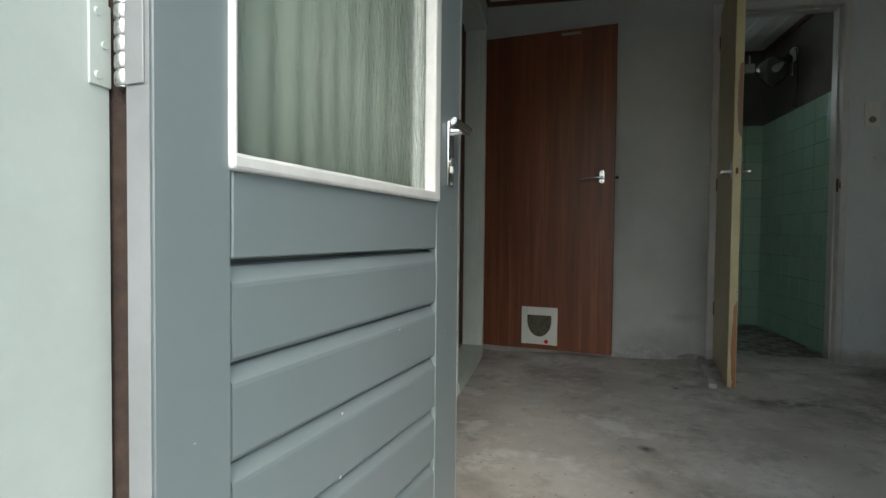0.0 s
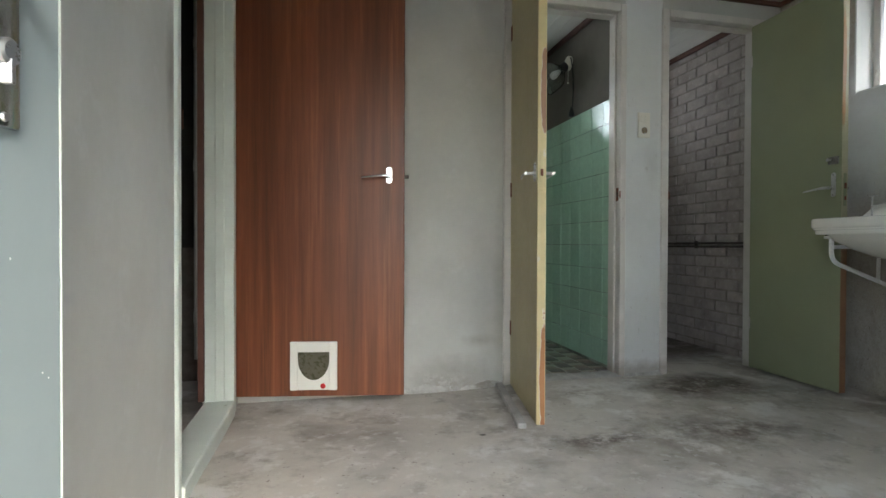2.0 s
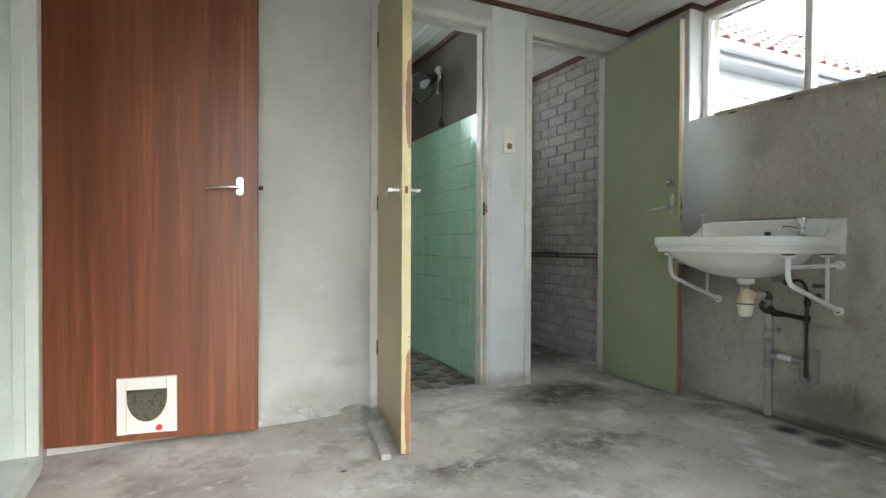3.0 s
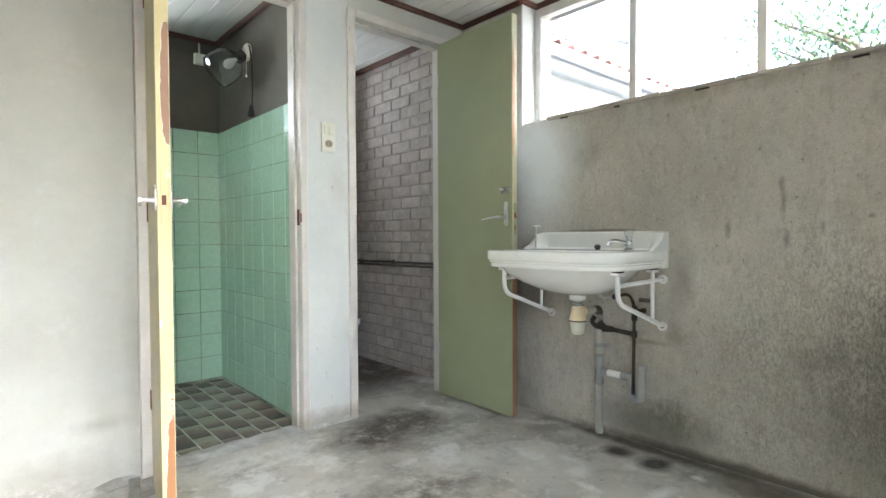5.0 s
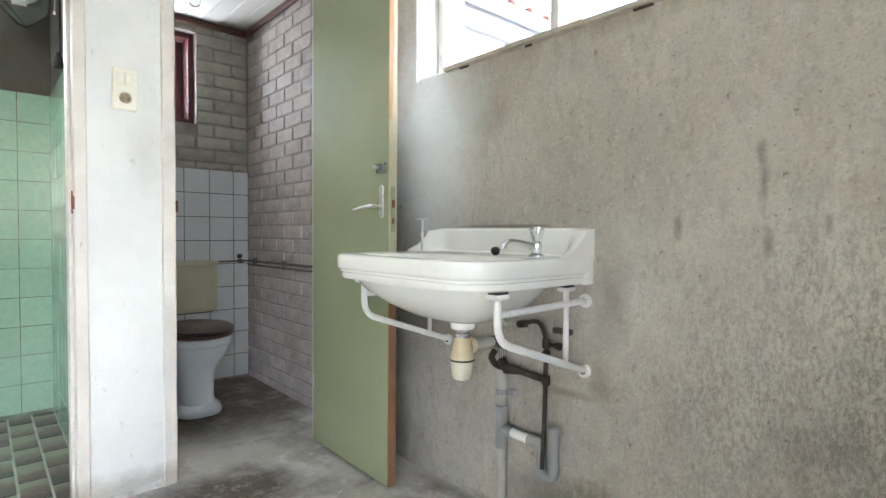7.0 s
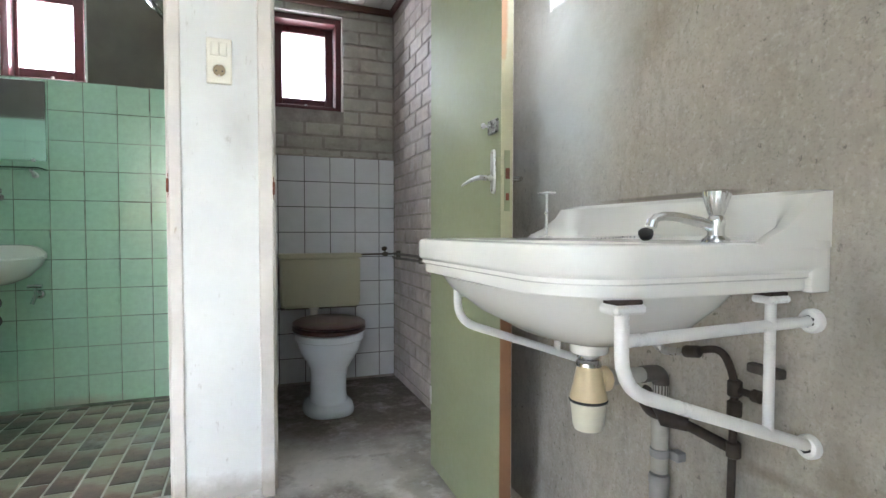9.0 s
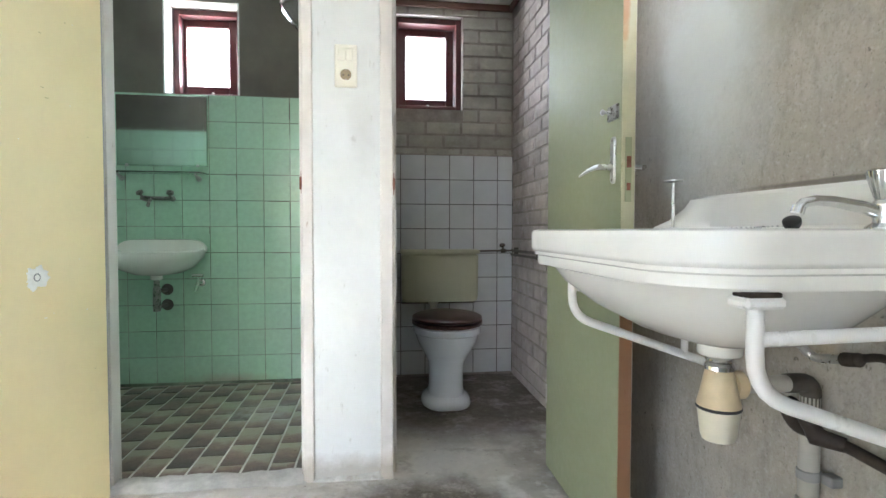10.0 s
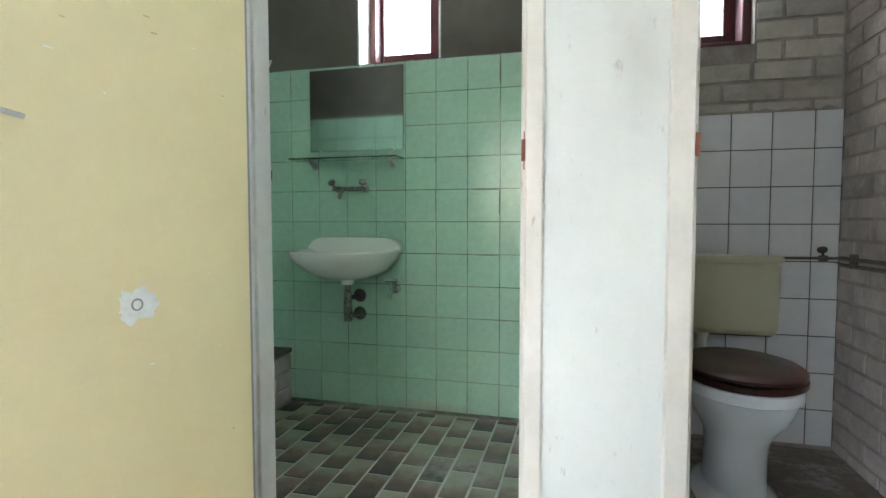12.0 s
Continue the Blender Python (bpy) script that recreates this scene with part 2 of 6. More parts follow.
# a darker upright band by the shower frame, damp and scuffed plaster along the foot
overlay(PLASTER, lambda nt: patch_at(nt, (1.36, YP, 0.55), (0.13, 0.3, 1.2), 0.1, 0.6, 5.0), (0.27, 0.245, 0.20), 0.6)
overlay(PLASTER, lambda nt: patch_at(nt, (1.05, YP, 0.0), (0.55, 0.3, 0.30), 0.15, 0.7, 6.0), (0.30, 0.28, 0.245), 0.75)
overlay(PLASTER, lambda nt: patch_at(nt, (1.2, YP, 0.25), (0.26, 0.3, 0.07), 0.0, 0.8, 9.0), (0.30, 0.275, 0.23), 0.5)
overlay(PLASTER, lambda nt: patch_at(nt, (0.95, YP, 0.03), (0.4, 0.3, 0.09), 0.2, 0.7, 9.0), (0.62, 0.61, 0.59), 0.7, (14.0, 0.45, 0.6, U))
overlay(PLASTER, lambda nt: patch_at(nt, (X0, 2.36, 1.28), (0.3, 0.10, 0.42), 0.1, 0.8, 7.0), (0.20, 0.18, 0.15), 0.65)
# grubby foot of the painted pier, smudges by the switch
overlay(WHITE_WALL, lambda nt: patch_at(nt, (2.23, YP, 0.0), (0.6, 0.3, 0.17), 0.25, 0.7, 12.0), (0.30, 0.27, 0.225), 0.75)
overlay(WHITE_WALL, lambda nt: patch_at(nt, (2.28, YP, 1.28), (0.13, 0.3, 0.25), 0.0, 0.8, 7.0), (0.42, 0.41, 0.37), 0.45)
overlay(WHITE_WALL, lambda nt: patch_at(nt, (2.23, YP, 1.0), (0.6, 0.4, 1.4), 0.6, 0.3, 3.0), (0.40, 0.385, 0.35), 0.6, (38.0, 0.62, 0.68, (1, 1, 0.3)))
CRUMBLE = mat("crumbling_salty_plaster", (0.45, 0.44, 0.415), 0.95, var=0.25, scale=9, fine=40, bump=0.7, stains=(
    ((0.24, 0.22, 0.19), 6.0, 0.48, 0.62, 0.8, U), ((0.66, 0.65, 0.63), 11.0, 0.57, 0.66, 0.8, U), ((0.36, 0.24, 0.17), 17.0, 0.62, 0.70, 0.6, U)))
THRESHOLD = mat("limed_threshold", (0.46, 0.45, 0.43), 0.85, var=0.3, scale=9, fine=50, bump=0.5)
CEILING = mat("white_ceiling_boards", (0.72, 0.72, 0.69), 0.55, var=0.05, scale=2, fine=40, bump=0.05)
TRIM = mat("brown_stained_cove", (0.11, 0.045, 0.03), 0.55, var=0.2, bump=0.1)
FRAME = mat("old_white_frame_paint", (0.64, 0.61, 0.57), 0.45, var=0.08, scale=6, fine=50, bump=0.12, stains=(
    ((0.36, 0.27, 0.2), 24.0, 0.65, 0.69, 0.6, (1, 1, 0.25)), ((0.54, 0.50, 0.46), 5.0, 0.52, 0.72, 0.4, (1, 1, 0.3))))
overlay(FRAME, lambda nt: patch_at(nt, (2.2, YP, 0.0), (1.6, 0.4, 0.16), 0.3, 0.6, 14.0), (0.32, 0.28, 0.225), 0.75)
MINT_FRAME = mat("pale_mint_frame_paint", (0.66, 0.72, 0.66), 0.4, var=0.06, scale=5, fine=50, bump=0.1, stains=(
    ((0.3, 0.3, 0.25), 24.0, 0.68, 0.73, 0.7, (1, 1, 0.3)),))
GREY_PAINT = mat("blue_grey_gloss_paint", (0.222, 0.262, 0.268), 0.34, var=0.04, scale=3, fine=60, bump=0.0, gloss_var=0.0)
GREY_EDGE = mat("pale_grey_edge_paint", (0.29, 0.30, 0.305), 0.4, var=0.1, scale=8, fine=60, bump=0.1)
BEAD = mat("white_bead_paint", (0.80, 0.80, 0.77), 0.4, var=0.06, scale=20, fine=80, bump=0.12)
YELLOW = mat("pale_yellow_door_paint", (0.78, 0.67, 0.385), 0.38, var=0.05, scale=2, fine=40, bump=0.06, stains=(
    ((0.74, 0.62, 0.35), 2.4, 0.55, 0.8, 0.4, U),))
OLIVE = mat("olive_door_paint", (0.50, 0.44, 0.24), 0.42, var=0.08, scale=3, fine=40, bump=0.08)
CHIPPED = mat("chipped_edge_paint", (0.66, 0.57, 0.31), 0.5, var=0.06, scale=9, fine=60, bump=0.2, stains=(
    ((0.66, 0.63, 0.55), 18.0, 0.64, 0.67, 0.8, (1, 1, 0.5)),))
# two long places where the paint has flaked to pink primer and bare wood
for cz, reach, tone in ((1.47, 0.31, (0.36, 0.20, 0.13)), (0.20, 0.42, (0.40, 0.18, 0.075))):
    overlay(CHIPPED, lambda nt: patch_at(nt, (1.289, 2.825, cz), (0.030, 3.0, reach * 1.04), 0.62, 0.7, 17.0), (0.74, 0.72, 0.64), 0.95)
    overlay(CHIPPED, lambda nt: patch_at(nt, (1.289, 2.825, cz), (0.027, 3.0, reach), 0.62, 0.7, 17.0), tone, 1.0)
SAGE = mat("sage_green_door_paint", (0.285, 0.31, 0.19), 0.6, var=0.05, scale=2.5, fine=40, bump=0.06)
BARE_EDGE = mat("half_bare_door_edge", (0.46, 0.44, 0.29), 0.5, var=0.1, scale=6, fine=50, bump=0.15, stains=(
    ((0.20, 0.12, 0.06), 26.0, 0.62, 0.66, 0.8, (1, 1, 0.3)),))
overlay(BARE_EDGE, lambda nt: patch_at(nt, (2.988, 2.88, 0.30), (3.0, 3.0, 0.72), 0.6, 0.4, 9.0), (0.25, 0.115, 0.055), 0.95)
overlay(BARE_EDGE, lambda nt: patch_at(nt, (2.974, 2.88, 1.72), (0.03, 3.0, 0.50), 0.5, 0.6, 14.0), (0.42, 0.22, 0.10), 0.9)
VENEER = mat("red_mahogany_veneer", (0.20, 0.064, 0.026), 0.42, var=0.45, scale=11, fine=90, bump=0.12, stretch=(1, 1, 0.045), stains=(
    ((0.105, 0.026, 0.013), 34.0, 0.50, 0.66, 0.5, (1, 1, 0.022)), ((0.36, 0.135, 0.055), 26.0, 0.54, 0.68, 0.5, (1, 1, 0.025)), ((0.12, 0.032, 0.016), 3.0, 0.5, 0.72, 0.6, (1, 1, 0.25))))
GREEN_TILE = mat("green_glazed_tile", (0.45, 0.665, 0.52), 0.05, var=0.06, scale=34, fine=70, bump=0.3, each=0.07, gloss_var=0.02, dist=0.0022)
WHITE_TILE = mat("white_glazed_tile", (0.72, 0.74, 0.76), 0.14, var=0.04, scale=10, fine=60, bump=0.06, each=0.06, gloss_var=0.05)
GROUT_DARK = mat("dirty_grout", (0.10, 0.10, 0.095), 0.95, var=0.3, scale=10, fine=60, bump=0.3)
GROUT_GREEN = mat("grey_green_grout", (0.31, 0.36, 0.29), 0.9, var=0.25, scale=7, fine=60, bump=0.3, stains=(
    ((0.10, 0.105, 0.085), 5.0, 0.47, 0.60, 0.8, (0.6, 0.6, 1)), ((0.50, 0.46, 0.42), 6.0, 0.60, 0.70, 0.7, U)))
FLOOR_TILE = mat("mottled_floor_tile", (0.22, 0.215, 0.17), 0.35, var=0.35, scale=9, fine=50, bump=0.2, each=0.40, stains=(
    ((0.05, 0.05, 0.045), 7.0, 0.50, 0.66, 0.7, U), ((0.36, 0.38, 0.36), 2.2, 0.57, 0.72, 0.5, U)))
FLOOR_GROUT = mat("limed_floor_grout", (0.60, 0.61, 0.57), 0.9, var=0.25, scale=8, fine=60, bump=0.3)
BRICK = mat("whitewashed_brick", (0.47, 0.415, 0.385), 0.85, var=0.16, scale=12, fine=60, bump=0.6, each=0.16, stains=(
    ((0.30, 0.25, 0.22), 9.0, 0.55, 0.72, 0.7, U), ((0.62, 0.57, 0.54), 16.0, 0.57, 0.68, 0.6, U)))
BACK_BRICK = mat("grey_cement_brick", (0.48, 0.455, 0.40), 0.9, var=0.16, scale=12, fine=60, bump=0.6, each=0.18, stains=(
    ((0.24, 0.22, 0.18), 10.0, 0.56, 0.74, 0.6, U),))
MORTAR = mat("grey_mortar", (0.335, 0.30, 0.27), 0.95, var=0.25, scale=14, fine=70, bump=0.6)
WINDOW_RED = mat("oxblood_window_paint", (0.075, 0.013, 0.014), 0.35, var=0.12, bump=0.08)
PORCELAIN = mat("white_porcelain", (0.82, 0.81, 0.765), 0.12, var=0.03, scale=3, fine=30, bump=0.015, gloss_var=0.04)
WC_WHITE = mat("bluish_white_porcelain", (0.72, 0.77, 0.80), 0.1, var=0.03, scale=3, fine=30, bump=0.01, gloss_var=0.03)
CISTERN = mat("aged_ivory_plastic", (0.54, 0.53, 0.38), 0.35, var=0.04, bump=0.03)
SEAT = mat("dark_mahogany_lacquer", (0.048, 0.013, 0.008), 0.3, var=0.06, scale=8, fine=40, bump=0.0, gloss_var=0.02, coat=0.12, stretch=(1, 0.2, 1))
CHROME = mat("worn_chrome", (0.72, 0.73, 0.74), 0.16, metal=1.0, var=0.06, scale=14, fine=90, bump=0.04)
STEEL = mat("dull_aluminium", (0.56, 0.56, 0.55), 0.32, metal=1.0, var=0.1, scale=14, fine=90, bump=0.05)
ENAMEL = mat("white_enamelled_iron", (0.78, 0.77, 0.75), 0.3, var=0.02, scale=4, fine=30, bump=0.03, gloss_var=0.05)
# rusty packing, and the dark put into narrow openings
GUNK_AND_SHADE = mat("black_gunk_and_shade", (0.05, 0.032, 0.024), 0.9, var=0.4, scale=40, bump=0.4)
IRON = mat("dark_corroded_pipe", (0.060, 0.045, 0.035), 0.6, metal=0.4, var=0.4, scale=18, fine=80, bump=0.4)
LEAD = mat("dark_lead_pipe", (0.12, 0.105, 0.09), 0.6, metal=0.3, var=0.3, scale=18, fine=80, bump=0.3)
PVC = mat("grey_pvc", (0.30, 0.30, 0.29), 0.5, var=0.12, scale=9, fine=60, bump=0.05)
PVC_PALE = mat("dusty_pale_pvc", (0.44, 0.42, 0.37), 0.55, var=0.15, scale=9, fine=60, bump=0.08)
CREAM = mat("yellowed_trap_plastic", (0.70, 0.56, 0.35), 0.4, var=0.1, scale=12, fine=60, bump=0.04)
PALE_CREAM = mat("cream_trap_cup", (0.74, 0.69, 0.55), 0.4, var=0.08, scale=12, fine=60, bump=0.04)
SWITCH = mat("ivory_switch_plastic", (0.74, 0.72, 0.63), 0.35, var=0.03, bump=0.0)
SOCKET_SHADE = mat("brown_socket_shade", (0.24, 0.185, 0.11), 0.4, var=0.1, bump=0.0)
BLACK = mat("black_rubber", (0.02, 0.02, 0.02), 0.5, var=0.2, bump=0.05)
RUST = mat("rusty_iron", (0.20, 0.075, 0.045), 0.8, metal=0.2, var=0.3, scale=30, bump=0.4)
FLAP_WHITE = mat("white_flap_plastic", (0.74, 0.74, 0.68), 0.4, var=0.03, bump=0.0)
FLAP_DARK = mat("smoked_flap", (0.085, 0.08, 0.05), 0.3, var=0.1, scale=6, bump=0.05)
RED = mat("red_plastic_knob", (0.60, 0.02, 0.025), 0.35, var=0.05, bump=0.0)
CURTAIN = mat("sage_curtain_cloth", (0.44, 0.48, 0.42), 0.9, var=0.12, scale=8, fine=120, bump=0.2, stretch=(1, 1, 0.2))
TIMBER = mat("weathered_sill_timber", (0.40, 0.355, 0.285), 0.75, var=0.2, scale=6, fine=50, bump=0.3)
# near-black base colour that carries the unlit room's shade
ROOM_SHADE = mat("shade_dark_wall", (0.045, 0.042, 0.037), 0.95, var=0.3, scale=4, fine=40, bump=0.3)
TARNISH = mat("tarnished_chrome", (0.30, 0.29, 0.27), 0.3, metal=0.9, var=0.3, scale=20, fine=80, bump=0.1)
GALV = mat("galvanised_conduit", (0.36, 0.37, 0.36), 0.4, metal=0.7, var=0.15, bump=0.1)
SIDING = mat("white_clapboard_paint", (0.31, 0.33, 0.35), 0.6, var=0.05, bump=0.1)
ROOF = mat("faded_red_clay_roof_tile", (0.42, 0.25, 0.225), 0.75, var=0.2, scale=8, fine=40, bump=0.4, each=0.3)
LEAF = mat("green_leaves", (0.075, 0.13, 0.035), 0.5, var=0.4, scale=2, fine=20, bump=0.0)
BARK = mat("grey_bark", (0.13, 0.10, 0.075), 0.9, var=0.3, scale=12, bump=0.6)
EARTH = mat("dark_paved_yard", (0.11, 0.105, 0.095), 0.9, var=0.2, scale=1.2, fine=30, bump=0.4)
PANE = glass_mat("clear_pane", (0.97, 0.99, 0.98))
FROSTED = glass_mat("frosted_pane", (0.95, 0.97, 0.98), 0.45, 0.15, 120)
CAST_GLASS = glass_mat("hammered_glass", (0.88, 0.94, 0.90), 0.10, 0.35, 110, (1, 1, 0.4))
LAMP_GLASS = glass_mat("lamp_glass", (0.95, 0.98, 0.96), 0.02)
MIRROR = mat("old_mirror", (0.40, 0.43, 0.41), 0.06, metal=1.0, var=0.03, bump=0.0, gloss_var=0.02)


# ---- shape helpers ----
def box(bm, x0, x1, y0, y1, z0, z1, bevel=0.0, seg=1):
    r = bmesh.ops.create_cube(bm, size=1.0, matrix=Matrix.Translation(((x0 + x1) / 2, (y0 + y1) / 2, (z0 + z1) / 2)) @ Matrix.Diagonal((x1 - x0, y1 - y0, z1 - z0, 1)))
    if bevel:
        es = list({e for v in r["verts"] for e in v.link_edges})
        bmesh.ops.bevel(bm, geom=es, offset=bevel, segments=seg, affect="EDGES", profile=0.5)
    return bm


def boxes(*sizes, bevel=0.0, seg=1):
    bm = bmesh.new()
    for s in sizes:
        box(bm, *s, bevel=bevel, seg=seg)
    return bm


def loft(bm, rings, closed=True, caps=True):
    vs = [[bm.verts.new(p) for p in ring] for ring in rings]
    n = len(vs[0])
    for a, b in zip(vs, vs[1:]):
        for i in range(n if closed else n - 1):
            j = (i + 1) % n
            bm.faces.new((a[i], a[j], b[j], b[i]))
    if caps and closed:
        bm.faces.new(vs[0][::-1])
        bm.faces.new(vs[-1])
    bmesh.ops.recalc_face_normals(bm, faces=bm.faces)
    return bm


def lathe(profile, at=(0, 0, 0), axis=(0, 0, 1), seg=24, bm=None):
    """Turns (radius, height) pairs round an axis."""
    bm = bm or bmesh.new()
    turn = Vector((0, 0, 1)).rotation_difference(Vector(axis)).to_matrix()
    rings = []
    for r, h in profile:
        r = max(r, 0.0004)
        rings.append([turn @ Vector((r * math.cos(a), r * math.sin(a), h)) + Vector(at) for a in (2 * math.pi * i / seg for i in range(seg))])
    return loft(bm, rings)


def rounded(pts, radius, steps=5):
    """A line of points with its corners rounded."""
    pts = [Vector(p) for p in pts]
    out = [pts[0]]
    for a, b, c in zip(pts, pts[1:], pts[2:]):
        r = min(radius, (a - b).length * 0.45, (c - b).length * 0.45)
        p, q = b + (a - b).normalized() * r, b + (c - b).normalized() * r
        for i in range(steps + 1):
            s = i / steps
            out.append(p * (1 - s) ** 2 + b * 2 * s * (1 - s) + q * s ** 2)
    return out + [pts[-1]]


def tube(pts, r, seg=12, radius=0.0, bm=None, flat=1.0):
    bm = bm or bmesh.new()
    pts = rounded(pts, radius) if radius else [Vector(p) for p in pts]
    rings, side = [], None
    for i, p in enumerate(pts):
        d = (pts[min(i + 1, len(pts) - 1)] - pts[max(i - 1, 0)]).normalized()
        if side is None:
            side = d.orthogonal().normalized()
        side = (side - d * side.dot(d)).normalized()
        up = d.cross(side)
        rr = r[i] if isinstance(r, (list, tuple)) else r
        rings.append([p + side * rr * math.cos(a) + up * rr * flat * math.sin(a) for a in (2 * math.pi * k / seg for k in range(seg))])
    return loft(bm, rings)


def link(name, bm, material, smooth=False):
    me = bpy.data.meshes.new(name)
    bm.to_mesh(me)
    bm.free()
    me.materials.append(material)
    if smooth:
        for p in me.polygons:
            p.use_smooth = True
        me.set_sharp_from_angle(angle=radians(38))
    return new(name, me)


def offset_of(ob):
    return ob.matrix_basis if ob.parent is None else offset_of(ob.parent) @ ob.matrix_parent_inverse @ ob.matrix_basis


def part(name, bm, material, parent, label="", smooth=False):
    ob = link(name, bm, material, smooth)
    ob.parent = parent
    ob.matrix_parent_inverse = offset_of(parent).inverted()
    if label:
        ob["label"] = label
    return ob


def thing(name, at, label, category, group="", kind=""):
    ob = new(name)
    ob.empty_display_size = 0.05
    ob.location = at
    return tagged(ob, label, category, group, kind)


def solid(name, bm, material, label, category, kind="structure", smooth=False, group=""):
    return tagged(link(name, bm, material, smooth), label, category, group, kind)


def moved(bm, m):
    bmesh.ops.transform(bm, matrix=m, verts=bm.verts)
    return bm


def piece(name, me, parent, m):
    ob = bpy.data.objects.new(name, me)
    scene.collection.objects.link(ob)
    ob.parent = parent
    ob.matrix_parent_inverse = offset_of(parent).inverted()
    ob.matrix_basis = m
    return ob


def screw(at, axis, parent, r=0.004, material=None):
    return part("screw", lathe([(r, 0), (r, 0.0012), (r * 0.5, 0.002)], at, axis, 10), material or STEEL, parent)


# ---- the setting ----
def grid_plane(bm, x0, x1, y0, y1, step, height):
    nx, ny = max(2, round((x1 - x0) / step)), max(2, round((y1 - y0) / step))
    rows = [[bm.verts.new((x0 + (x1 - x0) * i / nx, y0 + (y1 - y0) * j / ny, height(x0 + (x1 - x0) * i / nx, y0 + (y1 - y0) * j / ny))) for i in range(nx + 1)] for j in range(ny + 1)]
    for a, b in zip(rows, rows[1:]):
        for i in range(nx):
            bm.faces.new((a[i], a[i + 1], b[i + 1], b[i]))
    return bm


def ease(a, b, v):
    s = min(1, max(0, (v - a) / (b - a)))
    return s * s * (3 - 2 * s)


def floor_height(x, y):
    dip = -0.028 * (1 - ease(0.9, 1.7, x)) * ease(1.6, 3.2, y)
    dip -= 0.034 * (1 - ease(0.9, 1.9, y)) * (1 - ease(1.0, 1.9, x))
    return dip + 0.004 * noise.noise((x * 2.1, y * 2.1, 0)) + 0.0018 * noise.noise((x * 9, y * 9, 3))


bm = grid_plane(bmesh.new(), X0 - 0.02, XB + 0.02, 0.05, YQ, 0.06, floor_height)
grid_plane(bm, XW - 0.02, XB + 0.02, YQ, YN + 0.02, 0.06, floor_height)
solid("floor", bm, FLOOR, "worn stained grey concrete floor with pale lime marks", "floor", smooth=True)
solid("ground", boxes((-400, 400, -400, 400, GROUND - 0.3, GROUND)), EARTH, "grey paved yard outside the building", "ground")

# left wall with a doorway to a dark room
DY0, DY1, DH = 2.42, 3.33, 2.10
solid("wall_west", boxes((X0 - 0.14, X0, YS, DY0, -0.1, CEIL), (X0 - 0.14, X0, DY1 + 0.04, YP + 0.1, -0.1, CEIL), (X0 - 0.14, X0, DY0, DY1 + 0.04, DH + 0.05, CEIL)),
      PLASTER, "grey-white limewashed plaster wall with stains", "wall")
# entrance wall
ex0, ex1, eh = -0.105, 0.80, 2.10
NX0, NX1, NZ0, NZ1 = 1.32, 1.82, 1.05, 2.05   # window beside the entrance, seen mirrored in the glazed tiles
solid("wall_south", boxes((-2.2, ex0 - 0.09, 0.08, YS, -0.1, CEIL + 0.2), (ex0 - 0.09, ex1 + 0.09, 0.08, YS, eh + 0.08, CEIL + 0.2), (ex1 + 0.09, NX0, 0.08, YS, -0.1, CEIL + 0.2),
                          (NX1, XB + 0.3, 0.08, YS, -0.1, CEIL + 0.2), (NX0, NX1, 0.08, YS, -0.1, NZ0), (NX0, NX1, 0.08, YS, NZ1, CEIL + 0.2)),
      PLASTER, "limewashed plaster wall round the entrance", "wall")
# basin wall with its long window high up
WY0, WY1, WZ = 0.75, 3.02, 1.632
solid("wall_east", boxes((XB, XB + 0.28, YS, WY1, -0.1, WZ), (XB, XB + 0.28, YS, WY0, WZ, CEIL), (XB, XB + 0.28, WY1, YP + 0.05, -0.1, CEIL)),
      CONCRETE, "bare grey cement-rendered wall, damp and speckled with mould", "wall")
solid("wall_reveal", boxes((XB - 0.003, XB + 0.115, WY1 - 0.012, WY1 - 0.002, WZ, CEIL - 0.03)), WHITE_WALL, "white painted side of the long window's recess", "wall")
# partition
SX0, SX1, TX0, TX1, OH = 1.385, 2.064, 2.392, 3.045, 2.183
solid("wall_partition", boxes((X0, SX0 - 0.05, YP, YQ, -0.1, CEIL), (SX0 - 0.05, SX1 + 0.035, YP, YQ, OH + 0.045, CEIL), (TX0 - 0.04, TX1 + 0.045, YP, YQ, OH + 0.045, CEIL), (TX1 + 0.045, XB, YP, YQ, -0.1, CEIL)),
      PLASTER, "limewashed plaster partition with damp, crumbling foot", "wall")
solid("wall_pier", boxes((SX1 + 0.035, TX0 - 0.04, YP, YQ, -0.1, CEIL), bevel=0.004), WHITE_WALL, "white painted plaster pier between two doorways", "wall")
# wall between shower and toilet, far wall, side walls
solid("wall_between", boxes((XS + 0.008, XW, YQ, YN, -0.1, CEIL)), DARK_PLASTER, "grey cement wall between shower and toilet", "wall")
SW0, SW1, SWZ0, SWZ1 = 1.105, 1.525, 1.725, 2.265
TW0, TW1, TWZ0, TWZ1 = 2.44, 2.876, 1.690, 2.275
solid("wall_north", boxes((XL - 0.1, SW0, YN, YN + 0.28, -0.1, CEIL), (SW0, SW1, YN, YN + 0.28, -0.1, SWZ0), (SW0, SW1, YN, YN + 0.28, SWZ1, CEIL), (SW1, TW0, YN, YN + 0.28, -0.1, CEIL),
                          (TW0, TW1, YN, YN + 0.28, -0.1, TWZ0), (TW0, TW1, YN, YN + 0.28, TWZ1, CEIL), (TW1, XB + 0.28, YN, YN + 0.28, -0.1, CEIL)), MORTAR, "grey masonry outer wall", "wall")
